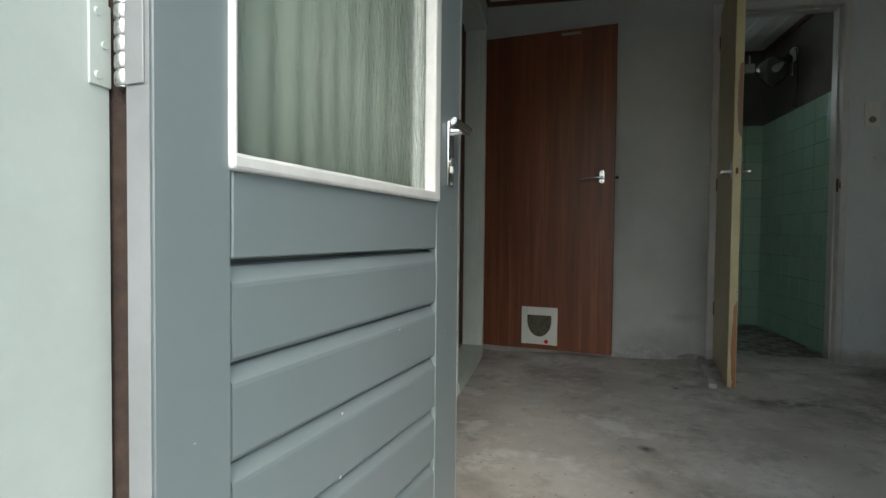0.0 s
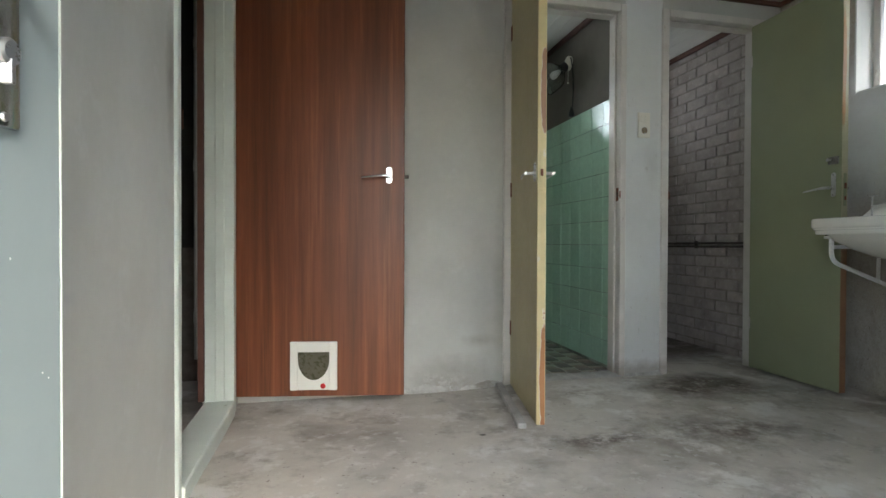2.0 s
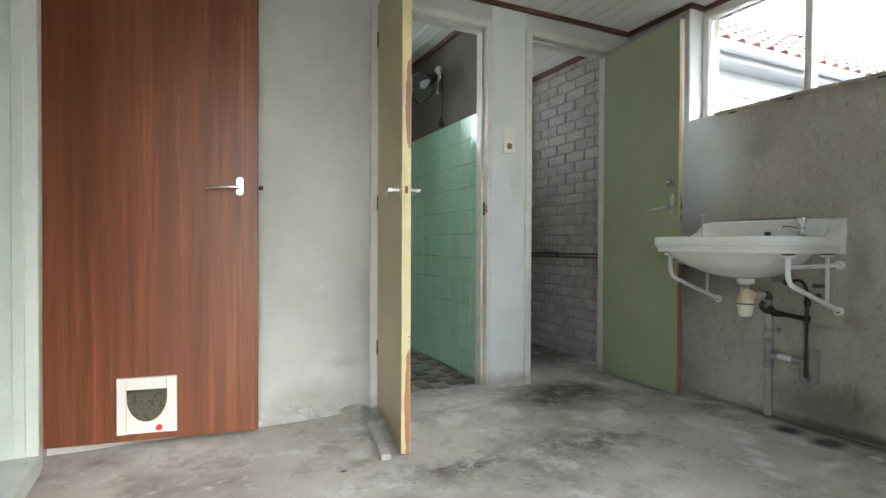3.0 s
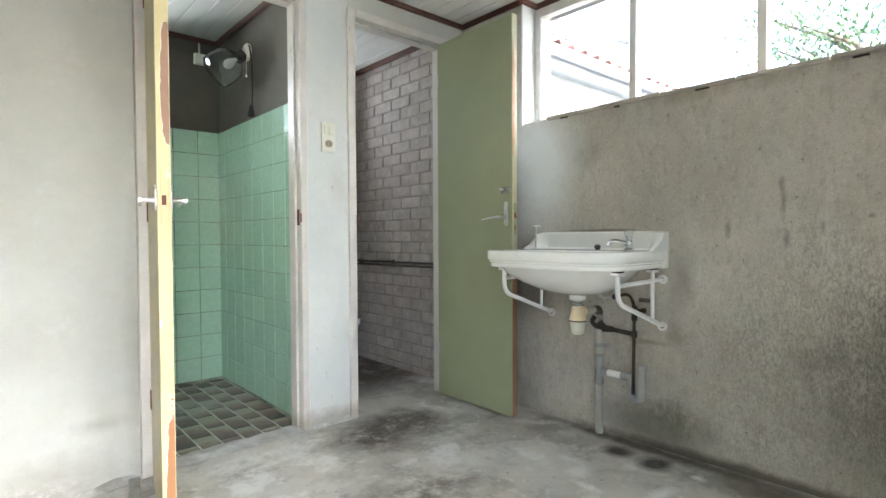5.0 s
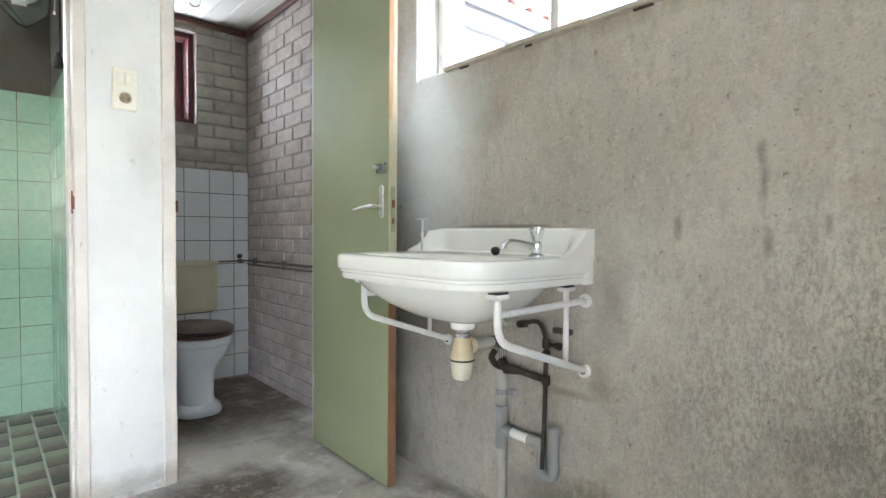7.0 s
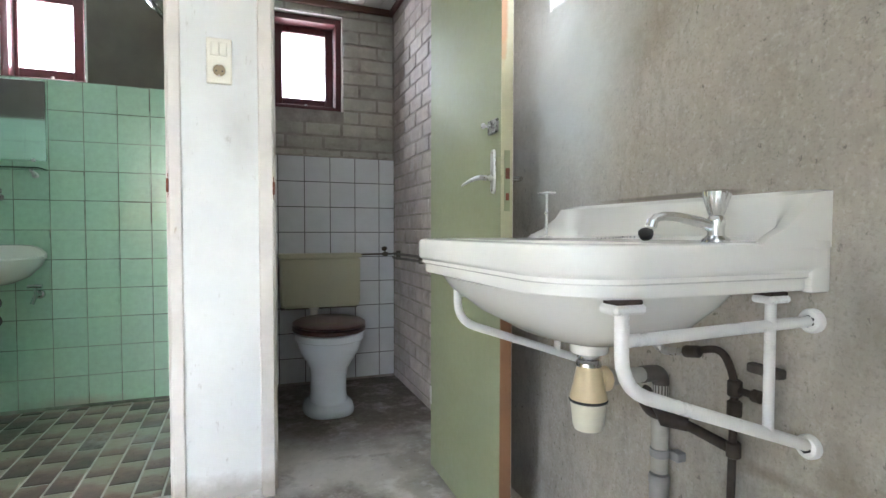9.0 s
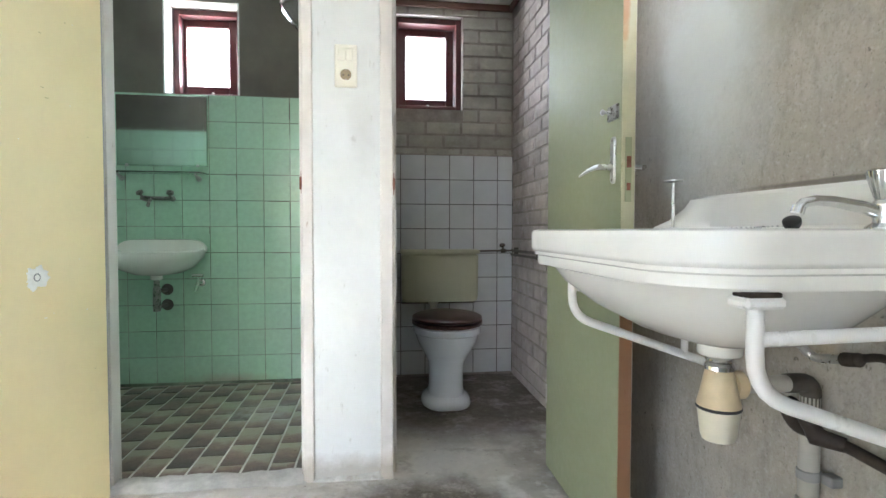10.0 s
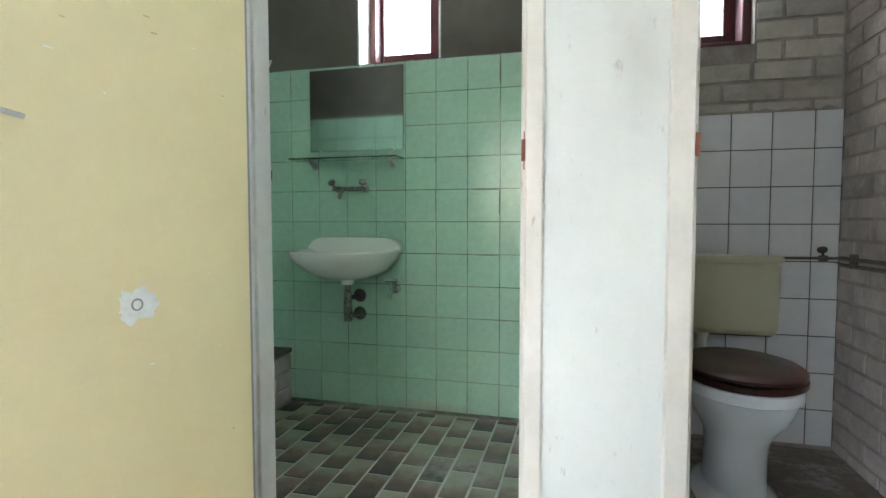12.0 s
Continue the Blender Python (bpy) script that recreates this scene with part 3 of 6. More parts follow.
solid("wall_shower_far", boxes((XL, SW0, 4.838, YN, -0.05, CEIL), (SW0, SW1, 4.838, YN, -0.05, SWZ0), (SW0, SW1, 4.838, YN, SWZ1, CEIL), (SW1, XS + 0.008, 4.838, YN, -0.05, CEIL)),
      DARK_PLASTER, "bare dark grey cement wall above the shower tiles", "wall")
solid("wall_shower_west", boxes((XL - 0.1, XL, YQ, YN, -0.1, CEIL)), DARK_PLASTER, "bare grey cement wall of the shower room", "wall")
solid("wall_toilet_east", boxes((XB + 0.004, XB + 0.28, YP + 0.05, YN, -0.1, CEIL)), MORTAR, "toilet side wall of whitewashed bricks", "wall")
solid("window_reveal", boxes((SW0 - 0.004, SW0 + 0.006, 4.838, 5.03, SWZ0, SWZ1), (SW1 - 0.006, SW1 + 0.004, 4.838, 5.03, SWZ0, SWZ1)), WHITE_WALL, "white painted reveal of the shower window", "wall")

# ceilings of grooved boards
def board_ceiling(name, x0, x1, y0, y1, label):
    bm = bmesh.new()
    x = x0
    while x < x1 - 0.01:
        w = min(0.1, x1 - x)
        box(bm, x + 0.002, x + w - 0.002, y0, y1, CEIL, CEIL + 0.02, bevel=0.003)
        x += 0.1
    box(bm, x0, x1, y0, y1, CEIL + 0.008, CEIL + 0.05)
    solid(name, bm, CEILING, label, "ceiling")


board_ceiling("ceiling", X0 - 0.1, XB + 0.28, 0.08, YP + 0.02, "white painted tongue-and-groove board ceiling")
board_ceiling("ceiling_shower", XL - 0.1, XS + 0.1, YQ - 0.02, YN, "grey-white board ceiling of the shower")
board_ceiling("ceiling_toilet", XW - 0.1, XB + 0.05, YQ - 0.02, YN, "white board ceiling of the toilet")
solid("roof_slab", boxes((-2.4, XB + 0.5, -0.3, YN + 0.45, CEIL + 0.06, CEIL + 0.25)), EARTH, "flat roof over the rooms", "roof")

# brown cove strips under the ceilings
TW = 0.022
solid("trim", boxes((X0, XB, YP - TW, YP, CEIL - 0.03, CEIL), (X0, X0 + TW, YS, YP, CEIL - 0.03, CEIL), (XB - TW, XB, WY1 - 0.01, YP, CEIL - 0.03, CEIL),
                    (XB - TW, XB + 0.12, WY1 - 0.034, WY1 - 0.012, CEIL - 0.03, CEIL), (XB + 0.10, XB + 0.122, WY0, WY1 - 0.03, CEIL - 0.03, CEIL), bevel=0.004),
      TRIM, "dark brown wooden strip along the ceiling", "trim")
solid("trim_shower", boxes((XS - TW, XS + 0.006, YQ, 4.836, CEIL - 0.035, CEIL), (XL, XS, 4.836 - TW, 4.836, CEIL - 0.035, CEIL), bevel=0.004), TRIM, "dark brown strip along the shower ceiling", "trim")
solid("trim_toilet", boxes((XB - TW - 0.012, XB - 0.012, YQ, YN - 0.02, CEIL - 0.04, CEIL), (XW, XB - 0.02, YN - 0.042, YN - 0.02, CEIL - 0.04, CEIL), bevel=0.004), TRIM, "dark brown strip along the toilet ceiling", "trim")
solid("baseboard", boxes((XW, XB - 0.01, YN - 0.035, YN - 0.012, 0.0, 0.012)), MORTAR, "cement line at the foot of the toilet wall", "trim")


# ---- door frames ----
def door_frame(name, x0, x1, label, strike_x, face):
    fr = thing(name, ((x0 + x1) / 2, YP, 0), label, "door frame", kind="structure")
    w = 0.048
    for s, a, b in ((0, x0 - w, x0), (1, x1, x1 + (0.04 if x1 < 2.5 else w))):
        part("jamb", boxes((a, b, YP - 0.012, YQ + 0.004, -0.03, OH + 0.045), bevel=0.004), FRAME, fr)
    part("head", boxes((x0 + 0.001, x1 - 0.001, YP - 0.012, YQ + 0.004, OH, OH + 0.045), bevel=0.004), FRAME, fr)
    part("stop", boxes((x0, x0 + 0.012, YP + 0.035, YQ, 0.0, OH), bevel=0.002), FRAME, fr)
    part("stop", boxes((x1 - 0.012, x1, YP + 0.035, YQ, 0.0, OH), bevel=0.002), FRAME, fr)
    part("stop", boxes((x0 + 0.012, x1 - 0.012, YP + 0.035, YQ, OH - 0.012, OH), bevel=0.002), FRAME, fr)
    sx = strike_x
    st = part("strike_plate", boxes((sx - 0.0015, sx + 0.0015, YP + 0.004, YP + 0.028, 1.055, 1.135), bevel=0.0006), RUST, fr, "rusted strike plate")
    part("latch_hole", boxes((sx + face * 0.0017 - 0.001, sx + face * 0.0017 + 0.001, YP + 0.009, YP + 0.023, 1.08, 1.11)), BLACK, st)
    part("strike_lip", boxes((sx - 0.004, sx + 0.004, YP - 0.016, YP - 0.011, 1.07, 1.115), bevel=0.001), RUST, st)
    return fr


door_frame("door_frame", SX0, SX1, "cream painted shower door frame with chipped edges", SX1 - 0.002, -1)
door_frame("door_frame", TX0, TX1, "cream painted toilet door frame with chipped edges", TX0 + 0.002, 1)
bm = grid_plane(bmesh.new(), SX0 - 0.01, SX1 + 0.01, YP - 0.03, YQ - 0.02, 0.02, lambda x, y: 0.006 + 0.01 * ease(YP - 0.03, YP + 0.02, y) + 0.008 * noise.noise((x * 14, y * 14, 2)))
solid("threshold", bm, THRESHOLD, "broken limed concrete threshold of the shower", "threshold", smooth=True)


# frame of the doorway in the left wall
fr = thing("door_frame", (X0, DY1, 0), "pale mint painted frame of the doorway to the dark room", "door frame", kind="structure")
part("jamb", boxes((X0 - 0.12, X0 + 0.012, DY0 - 0.035, DY0, -0.03, DH + 0.05), bevel=0.003), MINT_FRAME, fr)
part("jamb", boxes((X0 - 0.12, X0 + 0.012, DY1, DY1 + 0.06, -0.03, DH + 0.05), bevel=0.003), MINT_FRAME, fr)
part("head", boxes((X0 - 0.12, X0 + 0.012, DY0 + 0.001, DY1 - 0.001, DH, DH + 0.05), bevel=0.003), MINT_FRAME, fr)
part("stop", boxes((X0 - 0.07, X0 - 0.03, DY1 - 0.012, DY1, 0.05, DH), bevel=0.002), MINT_FRAME, fr)
part("sill", boxes((X0 - 0.12, X0 + 0.018, DY0 + 0.001, DY1 - 0.001, -0.04, 0.042), bevel=0.006), MINT_FRAME, fr, "worn raised sill with flaking paint")

# the dark room beyond, its shade put into the near-black wall and ceiling colour
solid("wall_dark_room", boxes((-2.2, -2.1, YS, 4.2, -0.1, CEIL), (-2.1, X0 - 0.14, 4.1, 4.2, -0.1, CEIL)), ROOM_SHADE, "dark unlit wall of the room beyond", "wall")
solid("wall_dark_room_side", boxes((X0 - 0.14, X0, YP + 0.1, 4.2, -0.1, CEIL), (X0 - 0.14, XL - 0.1, YQ + 0.001, YQ + 0.1, -0.1, CEIL)), ROOM_SHADE, "unlit wall beside the dark room", "wall")
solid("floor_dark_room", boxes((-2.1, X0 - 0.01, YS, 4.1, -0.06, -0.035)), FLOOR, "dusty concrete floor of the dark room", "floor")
solid("ceiling_dark_room", boxes((-2.2, X0 - 0.1, YS, 4.2, CEIL, CEIL + 0.05)), ROOM_SHADE, "dim ceiling of the dark room", "ceiling")

# ---- entrance frame ----
fr = thing("door_frame", (ex0, 0.2, 0), "pale mint painted entrance frame with small chips", "door frame", kind="structure")
part("jamb", boxes((ex0 - 0.09, ex0, 0.05, 0.396, GROUND, eh + 0.08), bevel=0.004), MINT_FRAME, fr)
# added near-black strip: the shade between jamb and open door as colour
part("rebate", boxes((ex0 - 0.09, -0.087, 0.3965, 0.47, GROUND, eh + 0.08)), GUNK_AND_SHADE, fr, "added dark strip for the shade behind the door's hinge side")
part("jamb", boxes((ex1, ex1 + 0.09, 0.05, 0.42, GROUND, eh + 0.08), bevel=0.004), MINT_FRAME, fr)
part("head", boxes((ex0 + 0.001, ex1 - 0.001, 0.05, 0.42, eh, eh + 0.08), bevel=0.004), MINT_FRAME, fr)
part("sill", boxes((ex0 + 0.001, ex1 - 0.001, 0.04, 0.2, GROUND, -0.024), bevel=0.006), THRESHOLD, fr)


# ---- doors ----
def hinge(parent, at, z, label="", h=0.13, lx=(1, 0, 0), leaf=0.03):
    """Two leaves and a knuckle of five rolls, at a plan point."""
    x, y = at
    hg = part("hinge", lathe([(0.0075, -h / 2), (0.0075, h / 2)], (x, y, z), (0, 0, 1), 14), STEEL, parent, label, True)
    for k in range(5):
        a = -h / 2 + k * h / 5
        part("knuckle", lathe([(0.0088, a + 0.0016), (0.0095, a + 0.004), (0.0095, a + h / 5 - 0.004), (0.0088, a + h / 5 - 0.0016)], (x, y, z), (0, 0, 1), 16), STEEL, hg, "", True)
    part("pin_cap", lathe([(0.0095, h / 2), (0.0095, h / 2 + 0.004), (0.005, h / 2 + 0.009)], (x, y, z), (0, 0, 1), 16), STEEL, hg, "", True)
    return hg


# grey entrance door, standing open
A = radians(11)
DOOR = Matrix(((math.cos(A), math.sin(A), 0, -0.042), (-math.sin(A), math.cos(A), 0, 0.376), (0, 0, 1, 0), (0, 0, 0, 1)))
# in the door's own frame x is the outer normal, y runs from the hinge to the lock


def entrance_door():
    d = thing("door_1", (-0.06, 0.39, 0.02), "blue-grey painted entrance door standing open, boarded below its glass", "door", kind="structure")
    L, H, S0, S1 = 0.865, 2.04, 0.108, 0.726

    def dp(name, bm, m, parent=d, label="", smooth=False):
        return part(name, moved(bm, DOOR), m, parent, label, smooth)

    dp("hinge_stile", boxes((-0.034, 0, 0.002, S0, 0.02, H), bevel=0.003), GREY_PAINT)
    dp("hinge_edge", boxes((-0.0335, -0.0005, 0.0, 0.0018, 0.02, H)), GREY_EDGE, d, "pale grey scuffed hinge edge")
    dp("lock_stile", boxes((-0.04, 0, S1, L, 0.02, H), bevel=0.003), GREY_PAINT)
    dp("lock_edge", boxes((-0.0395, -0.0005, L, L + 0.0015, 0.02, H)), MINT_FRAME)
    dp("top_rail", boxes((-0.04, 0, S0, S1, 1.92, H), bevel=0.003), GREY_PAINT)
    dp("middle_rail", boxes((-0.04, -0.001, S0 + 0.0015, S1 - 0.0015, 0.742, 0.852), bevel=0.002), GREY_PAINT)
    dp("inner_board", boxes((-0.04, -0.03, S0, S1, 0.02, 0.742)), GREY_PAINT)
    top = 0.736
    while top > 0.03:
        low = max(0.022, top - 0.120)
        bm = bmesh.new()
        prof = [(-0.029, top - 0.002), (-0.024, top), (-0.012, top - 0.004), (-0.002, top - 0.024), (-0.001, top - 0.03), (-0.001, low + 0.006), (-0.005, low), (-0.029, low)]
        loft(bm, [[(px, y, pz) for px, pz in prof] for y in (S0 + 0.0015, S1 - 0.0015)])
        dp("board", bm, GREY_PAINT)
        top -= 0.1225
    # glazing
    g0, g1, b = 0.852, 1.92, 0.03
    dp("glass", boxes((-0.026, -0.021, S0 + 0.012, S1 - 0.012, g0 + 0.01, g1 - 0.01)), CAST_GLASS, d, "hammered translucent glass").visible_shadow = False
    for nm, s in (("bead", (-0.02, 0.008, S0 - 0.006, S0 + 0.004, g0 - 0.002, g1 + 0.006)), ("bead", (-0.02, 0.008, S1 - b, S1 + 0.002, g0 - 0.002, g1 + 0.006)),
                  ("bead", (-0.02, 0.0085, S0 - 0.006, S1 + 0.002, g0 - 0.004, g0 + 0.017)), ("bead", (-0.02, 0.0085, S0 - 0.006, S1 + 0.002, g1 - 0.02, g1 + 0.008))):
        dp(nm, boxes(s, bevel=0.005, seg=2), BEAD, d, "white painted glazing bead")
    dp("inner_bead", boxes((-0.04, -0.027, S1 - 0.06, S1, g0, g1), bevel=0.003), BEAD)
    # lock plate with lever
    u = 0.792
    pl = dp("lock_plate", boxes((0.0, 0.008, u - 0.017, u + 0.017, 0.887, 1.042), bevel=0.003, seg=2), CHROME, d, "chrome lock plate", True)
    dp("lever_neck", lathe([(0.011, 0.006), (0.011, 0.012), (0.0085, 0.016), (0.0085, 0.05)], (0, u, 1.018), (1, 0, 0), 16), CHROME, pl, "", True)
    dp("lever", tube([(0.046, u + 0.012, 1.018), (0.050, u - 0.04, 1.019), (0.052, u - 0.10, 1.021)], [0.0105, 0.0105, 0.009], 14, flat=0.75), CHROME, pl, "", True)
    dp("cylinder", lathe([(0.0105, 0.006), (0.0105, 0.013), (0.008, 0.015)], (0, u, 0.945), (1, 0, 0), 18), STEEL, pl, "", True)
    dp("cylinder_slot", boxes((0.006, 0.0155, u - 0.003, u + 0.003, 0.92, 0.94), bevel=0.001), STEEL, pl)
    for z in (0.895, 1.034):
        part("screw", moved(lathe([(0.004, 0), (0.003, 0.0018)], (0.008, u, z), (1, 0, 0), 10), DOOR), STEEL, pl)
    rnd = random.Random(12)
    for _ in range(26):
        y, z = rnd.choice((rnd.uniform(0.01, 0.1), rnd.uniform(0.2, 0.7), rnd.uniform(0.74, 0.85))), rnd.uniform(0.1, 1.25)
        if not (S0 < y < S1 and z > 0.74):
            dp("paint_chip", lathe([(rnd.uniform(0.0015, 0.0032), 0), (0.001, 0.0006)], (-0.0006, y, z), (1, 0, 0), 7), BEAD)
    # upper hinge
    hp = DOOR @ Vector((-0.044, 0.006, 0))
    for z in (0.965, 0.2, 1.8):
        hg = hinge(d, (hp.x, hp.y), z, "paint-spattered steel hinge", 0.085)
        part("hinge_leaf", moved(boxes((-0.0330, -0.006, -0.0025, -0.0002, z - 0.0425, z + 0.0425), bevel=0.0008), DOOR), GREY_EDGE, hg)
        part("hinge_leaf", boxes((ex0, ex0 + 0.0025, 0.366, 0.393, z - 0.0425, z + 0.0425), bevel=0.0008), MINT_FRAME, hg)
        for dz in (-0.032, 0, 0.032):
            part("screw", lathe([(0.0045, 0), (0.0035, 0.0015)], (ex0 + 0.0025, 0.376 + 0.008 * (dz == 0), z + dz), (1, 0, 0), 10), MINT_FRAME, hg)
    return d


entrance_door()
# curtain behind the entrance door's glass
bm = bmesh.new()
n, rows = 90, []
for z in (0.78, 1.2, 1.6, 1.97):
    rows.append([DOOR @ Vector((-0.058 + 0.007 * math.sin(i * 0.8 + 0.6 * z + 1.3 * math.sin(i * 0.13 + z)) * (1.0 + 0.1 * z), 0.10 + 0.65 * i / n, z)) for i in range(n)])
loft(bm, rows, closed=False, caps=False)
cur = solid("curtain", bm, CURTAIN, "sage green curtain in folds behind the door glass", "curtain", kind="object", smooth=True)
md = cur.modifiers.new("cloth", "SOLIDIFY")
md.thickness = 0.002


def flush_door(name, hinge_at, angle, width, height, z0, face, edge, label, thick=0.038, back=None):
    """A flat leaf hinged at a plan point; angle is the way it runs from the hinge, in degrees from +x. Its own x runs along the leaf, y across."""
    m = pose(*hinge_at, 0, 0, 0, angle)
    d = thing(name, (*hinge_at, z0), label, "door", kind="structure")

    def dp(nm, bm, mt, parent=d, lab="", smooth=False):
        return part(nm, moved(bm, m), mt, parent, lab, smooth)

    half = thick / 2
    dp("leaf", boxes((0.002, width - 0.002, -half, half, z0, z0 + height), bevel=0.002), face)
    if back:
        dp("back_face", boxes((0.003, width - 0.003, half, half + 0.0015, z0 + 0.001, z0 + height - 0.001)), back)
    bm = bmesh.new()
    nseg = 40
    rings = []
    for k in range(nseg + 1):
        z = z0 + height * k / nseg
        w = half - 0.001 - 0.0018 * max(0, noise.noise((z * 6, angle, 1)))
        q = width + 0.0004 + 0.0012 * noise.noise((z * 9, angle, 5))
        rings.append([(width - 0.002, -w, z), (q, -w, z), (q, w, z), (width - 0.002, w, z)])
    loft(bm, rings)
    dp("lock_edge", bm, edge)
    return d, dp, half


def capsule(u, z0, z1, w, v, side, deep=0.006):
    """An upright plate with round ends, standing on the face at v."""
    outline = []
    for cz, a0 in ((z1 - w, 0), (z0 + w, 180)):
        outline += [(u + w * math.cos(radians(a0 + 15 * k)), cz + w * math.sin(radians(a0 + 15 * k))) for k in range(13)]
    rings = []
    for grow, d in ((1.0, 0.0), (1.0, deep * 0.6), (0.86, deep)):
        rings.append([(u + (x - u) * grow, v + side * d, (z0 + z1) / 2 + (z - (z0 + z1) / 2) * (1 - (1 - grow) * w / ((z1 - z0) / 2))) for x, z in outline])
    return loft(bmesh.new(), rings)


def lever_set(dp, u, z, v, side, material, toward=-1, long_plate=False, length=0.115):
    """A lever handle on the face at v, turned out to that side."""
    z0, z1, w = (z - 0.045, z + 0.082, 0.013) if long_plate else (z - 0.036, z + 0.048, 0.0165)
    pl = dp("handle_plate", capsule(u, z0, z1, w, v, side), material, smooth=True)
    for sz in (z0 + 0.010, z1 - 0.010):
        dp("screw", lathe([(0.0042, 0), (0.0042, 0.0008), (0.002, 0.0016)], (u, v + side * 0.006, sz), (0, side, 0), 10), TARNISH, pl)
    dp("neck", lathe([(0.010, 0.005), (0.0095, 0.012), (0.0075, 0.018), (0.0075, 0.045)], (u, v, z), (0, side, 0), 14), material, pl, "", True)
    y = v + side * 0.043
    dp("lever", tube([(u - toward * 0.008, y, z), (u + toward * 0.03, y, z + 0.001), (u + toward * 0.07, y + side * 0.003, z - 0.003), (u + toward * length, y - side * 0.004, z - 0.010)],
                     [0.0085, 0.0085, 0.0068, 0.0045], 12, flat=0.7), material, pl, "", True)
    return pl


# red-brown veneered door, a little ajar, with a cat flap
RA = math.degrees(math.atan2(3.335 - 3.475, 0.742 + 0.11))
red, dp, half = flush_door("door_2", (-0.108, 3.475), RA, 0.862, 2.06, 0.022, VENEER, VENEER, "red-brown mahogany veneered door, slightly ajar, with a cat flap")
lever_set(dp, 0.785, 1.135, -half, -1, CHROME, -1, length=0.135)
dp("keep", boxes((0.864, 0.884, -0.006, 0.006, 1.128, 1.146), bevel=0.002), IRON, red)
dp("head_catch", boxes((0.52, 0.64, -half - 0.004, -half, 2.045, 2.062), bevel=0.002), TIMBER, red)
f0, f1, g0, g1 = 0.292, 0.526, 0.055, 0.300
fl = dp("cat_flap", boxes((f0, f0 + 0.038, -half - 0.016, -half, g0, g1), (f1 - 0.038, f1, -half - 0.016, -half, g0, g1), (f0 + 0.037, f1 - 0.037, -half - 0.016, -half, g1 - 0.055, g1),
                        (f0 + 0.037, f1 - 0.037, -half - 0.010, -half, g0, g1 - 0.05), bevel=0.003), FLAP_WHITE, red, "white plastic cat flap surround")
bm = bmesh.new()
cx, top_z, w, h = (f0 + f1) / 2, g1 - 0.058, 0.078, 0.135
outline = [(cx - w, top_z), (cx + w, top_z)] + [(cx + w * math.cos(a), top_z - 0.03 - (h - 0.03) * math.sin(a)) for a in (math.pi * k / 20 for k in range(21))]
loft(bm, [[(x, -half - y, z) for x, z in outline] for y in (0.010, 0.014)])
dp("flap", bm, FLAP_DARK, fl, "smoked brown swinging flap")
dp("flap_rim", boxes((cx - w, cx + w, -half - 0.018, -half - 0.01, top_z - 0.004, top_z + 0.006), bevel=0.002), FLAP_DARK, fl)
dp("knob", lathe([(0.013, 0), (0.013, 0.008), (0.009, 0.011)], (cx + 0.047, -half - 0.008, g0 + 0.022), (0, -1, 0), 18), RED, fl, "red turning knob", True)

# yellow shower door, wide open into the room
SA = math.degrees(math.atan2(2.825 - 3.492, 1.276 - 1.394))
ydoor, dp, half = flush_door("door_3", (1.394, 3.492), SA, 0.675, 2.17, -0.002, OLIVE, CHIPPED, "pale yellow painted shower door standing open, its edge chipped", back=YELLOW)
lever_set(dp, 0.628, 1.112, half + 0.0015, 1, STEEL, -1, length=0.145)
lever_set(dp, 0.628, 1.112, -half, -1, STEEL, -1, length=0.12)
dp("lock_case", boxes((0.6745, 0.678, -0.009, 0.009, 1.03, 1.21), bevel=0.0008), CHIPPED, ydoor)
dp("latch", boxes((0.676, 0.682, -0.006, 0.006, 1.095, 1.125), bevel=0.001), RUST, ydoor, "rusty latch bolt")
# a filled hole in the paint
bm = lathe([(0.030, 0.0014), (0.027, 0.0030), (0.019, 0.0034), (0.017, 0.0026), (0.010, 0.0026), (0.006, 0.0034)], (0.288, half, 0.785), (0, 1, 0), 72)
for v in bm.verts:
    k = 1.0 + 0.5 * noise.fractal((v.co.x * 45, v.co.z * 45, 4), 0.7, 2.0, 4)
    v.co.x, v.co.z = 0.288 + (v.co.x - 0.288) * k * 1.35, 0.785 + (v.co.z - 0.785) * k
fp = dp("filler_patch", bm, BEAD, ydoor, "ragged white filler round an old keyhole", True)
rnd = random.Random(5)
dp("keyhole_rim", lathe([(0.012, 0.002), (0.012, 0.0042), (0.009, 0.0046), (0.0085, 0.0028), (0.004, 0.0028)], (0.288, half, 0.787), (0, 1, 0), 20), GREY_EDGE, fp)
dp("keyhole_plug", lathe([(0.0085, 0.003), (0.007, 0.0052), (0.002, 0.0055)], (0.288, half, 0.787), (0, 1, 0), 18), BEAD, fp)
for _ in range(22):
    x, z, w = rnd.uniform(0.05, 0.64), rnd.uniform(0.15, 1.6), rnd.uniform(0.003, 0.018)
    dp("scratch", boxes((x, x + w, half + 0.0012, half + 0.0019, z, z + rnd.uniform(0.0012, 0.003))), rnd.choice((BEAD, OLIVE)), ydoor)
for z in (0.32, 1.10, 1.98):
    part("hinge", lathe([(0.008, -0.04), (0.008, 0.04)], (1.377, 3.487, z), (0, 0, 1), 14), RUST, ydoor, "rusted hinge", True)
    dp("hinge_leaf", boxes((0.004, 0.032, -half - 0.002, -half, z - 0.04, z + 0.04), bevel=0.0008), RUST, ydoor)
dp("edge_board", boxes((-0.006, 0.0015, -half + 0.002, half, 0.02, 2.16), bevel=0.001), GREY_EDGE, ydoor, "pale grey hinge edge")

strip = pose(1.372, 3.492, 0, 0, 0, SA)
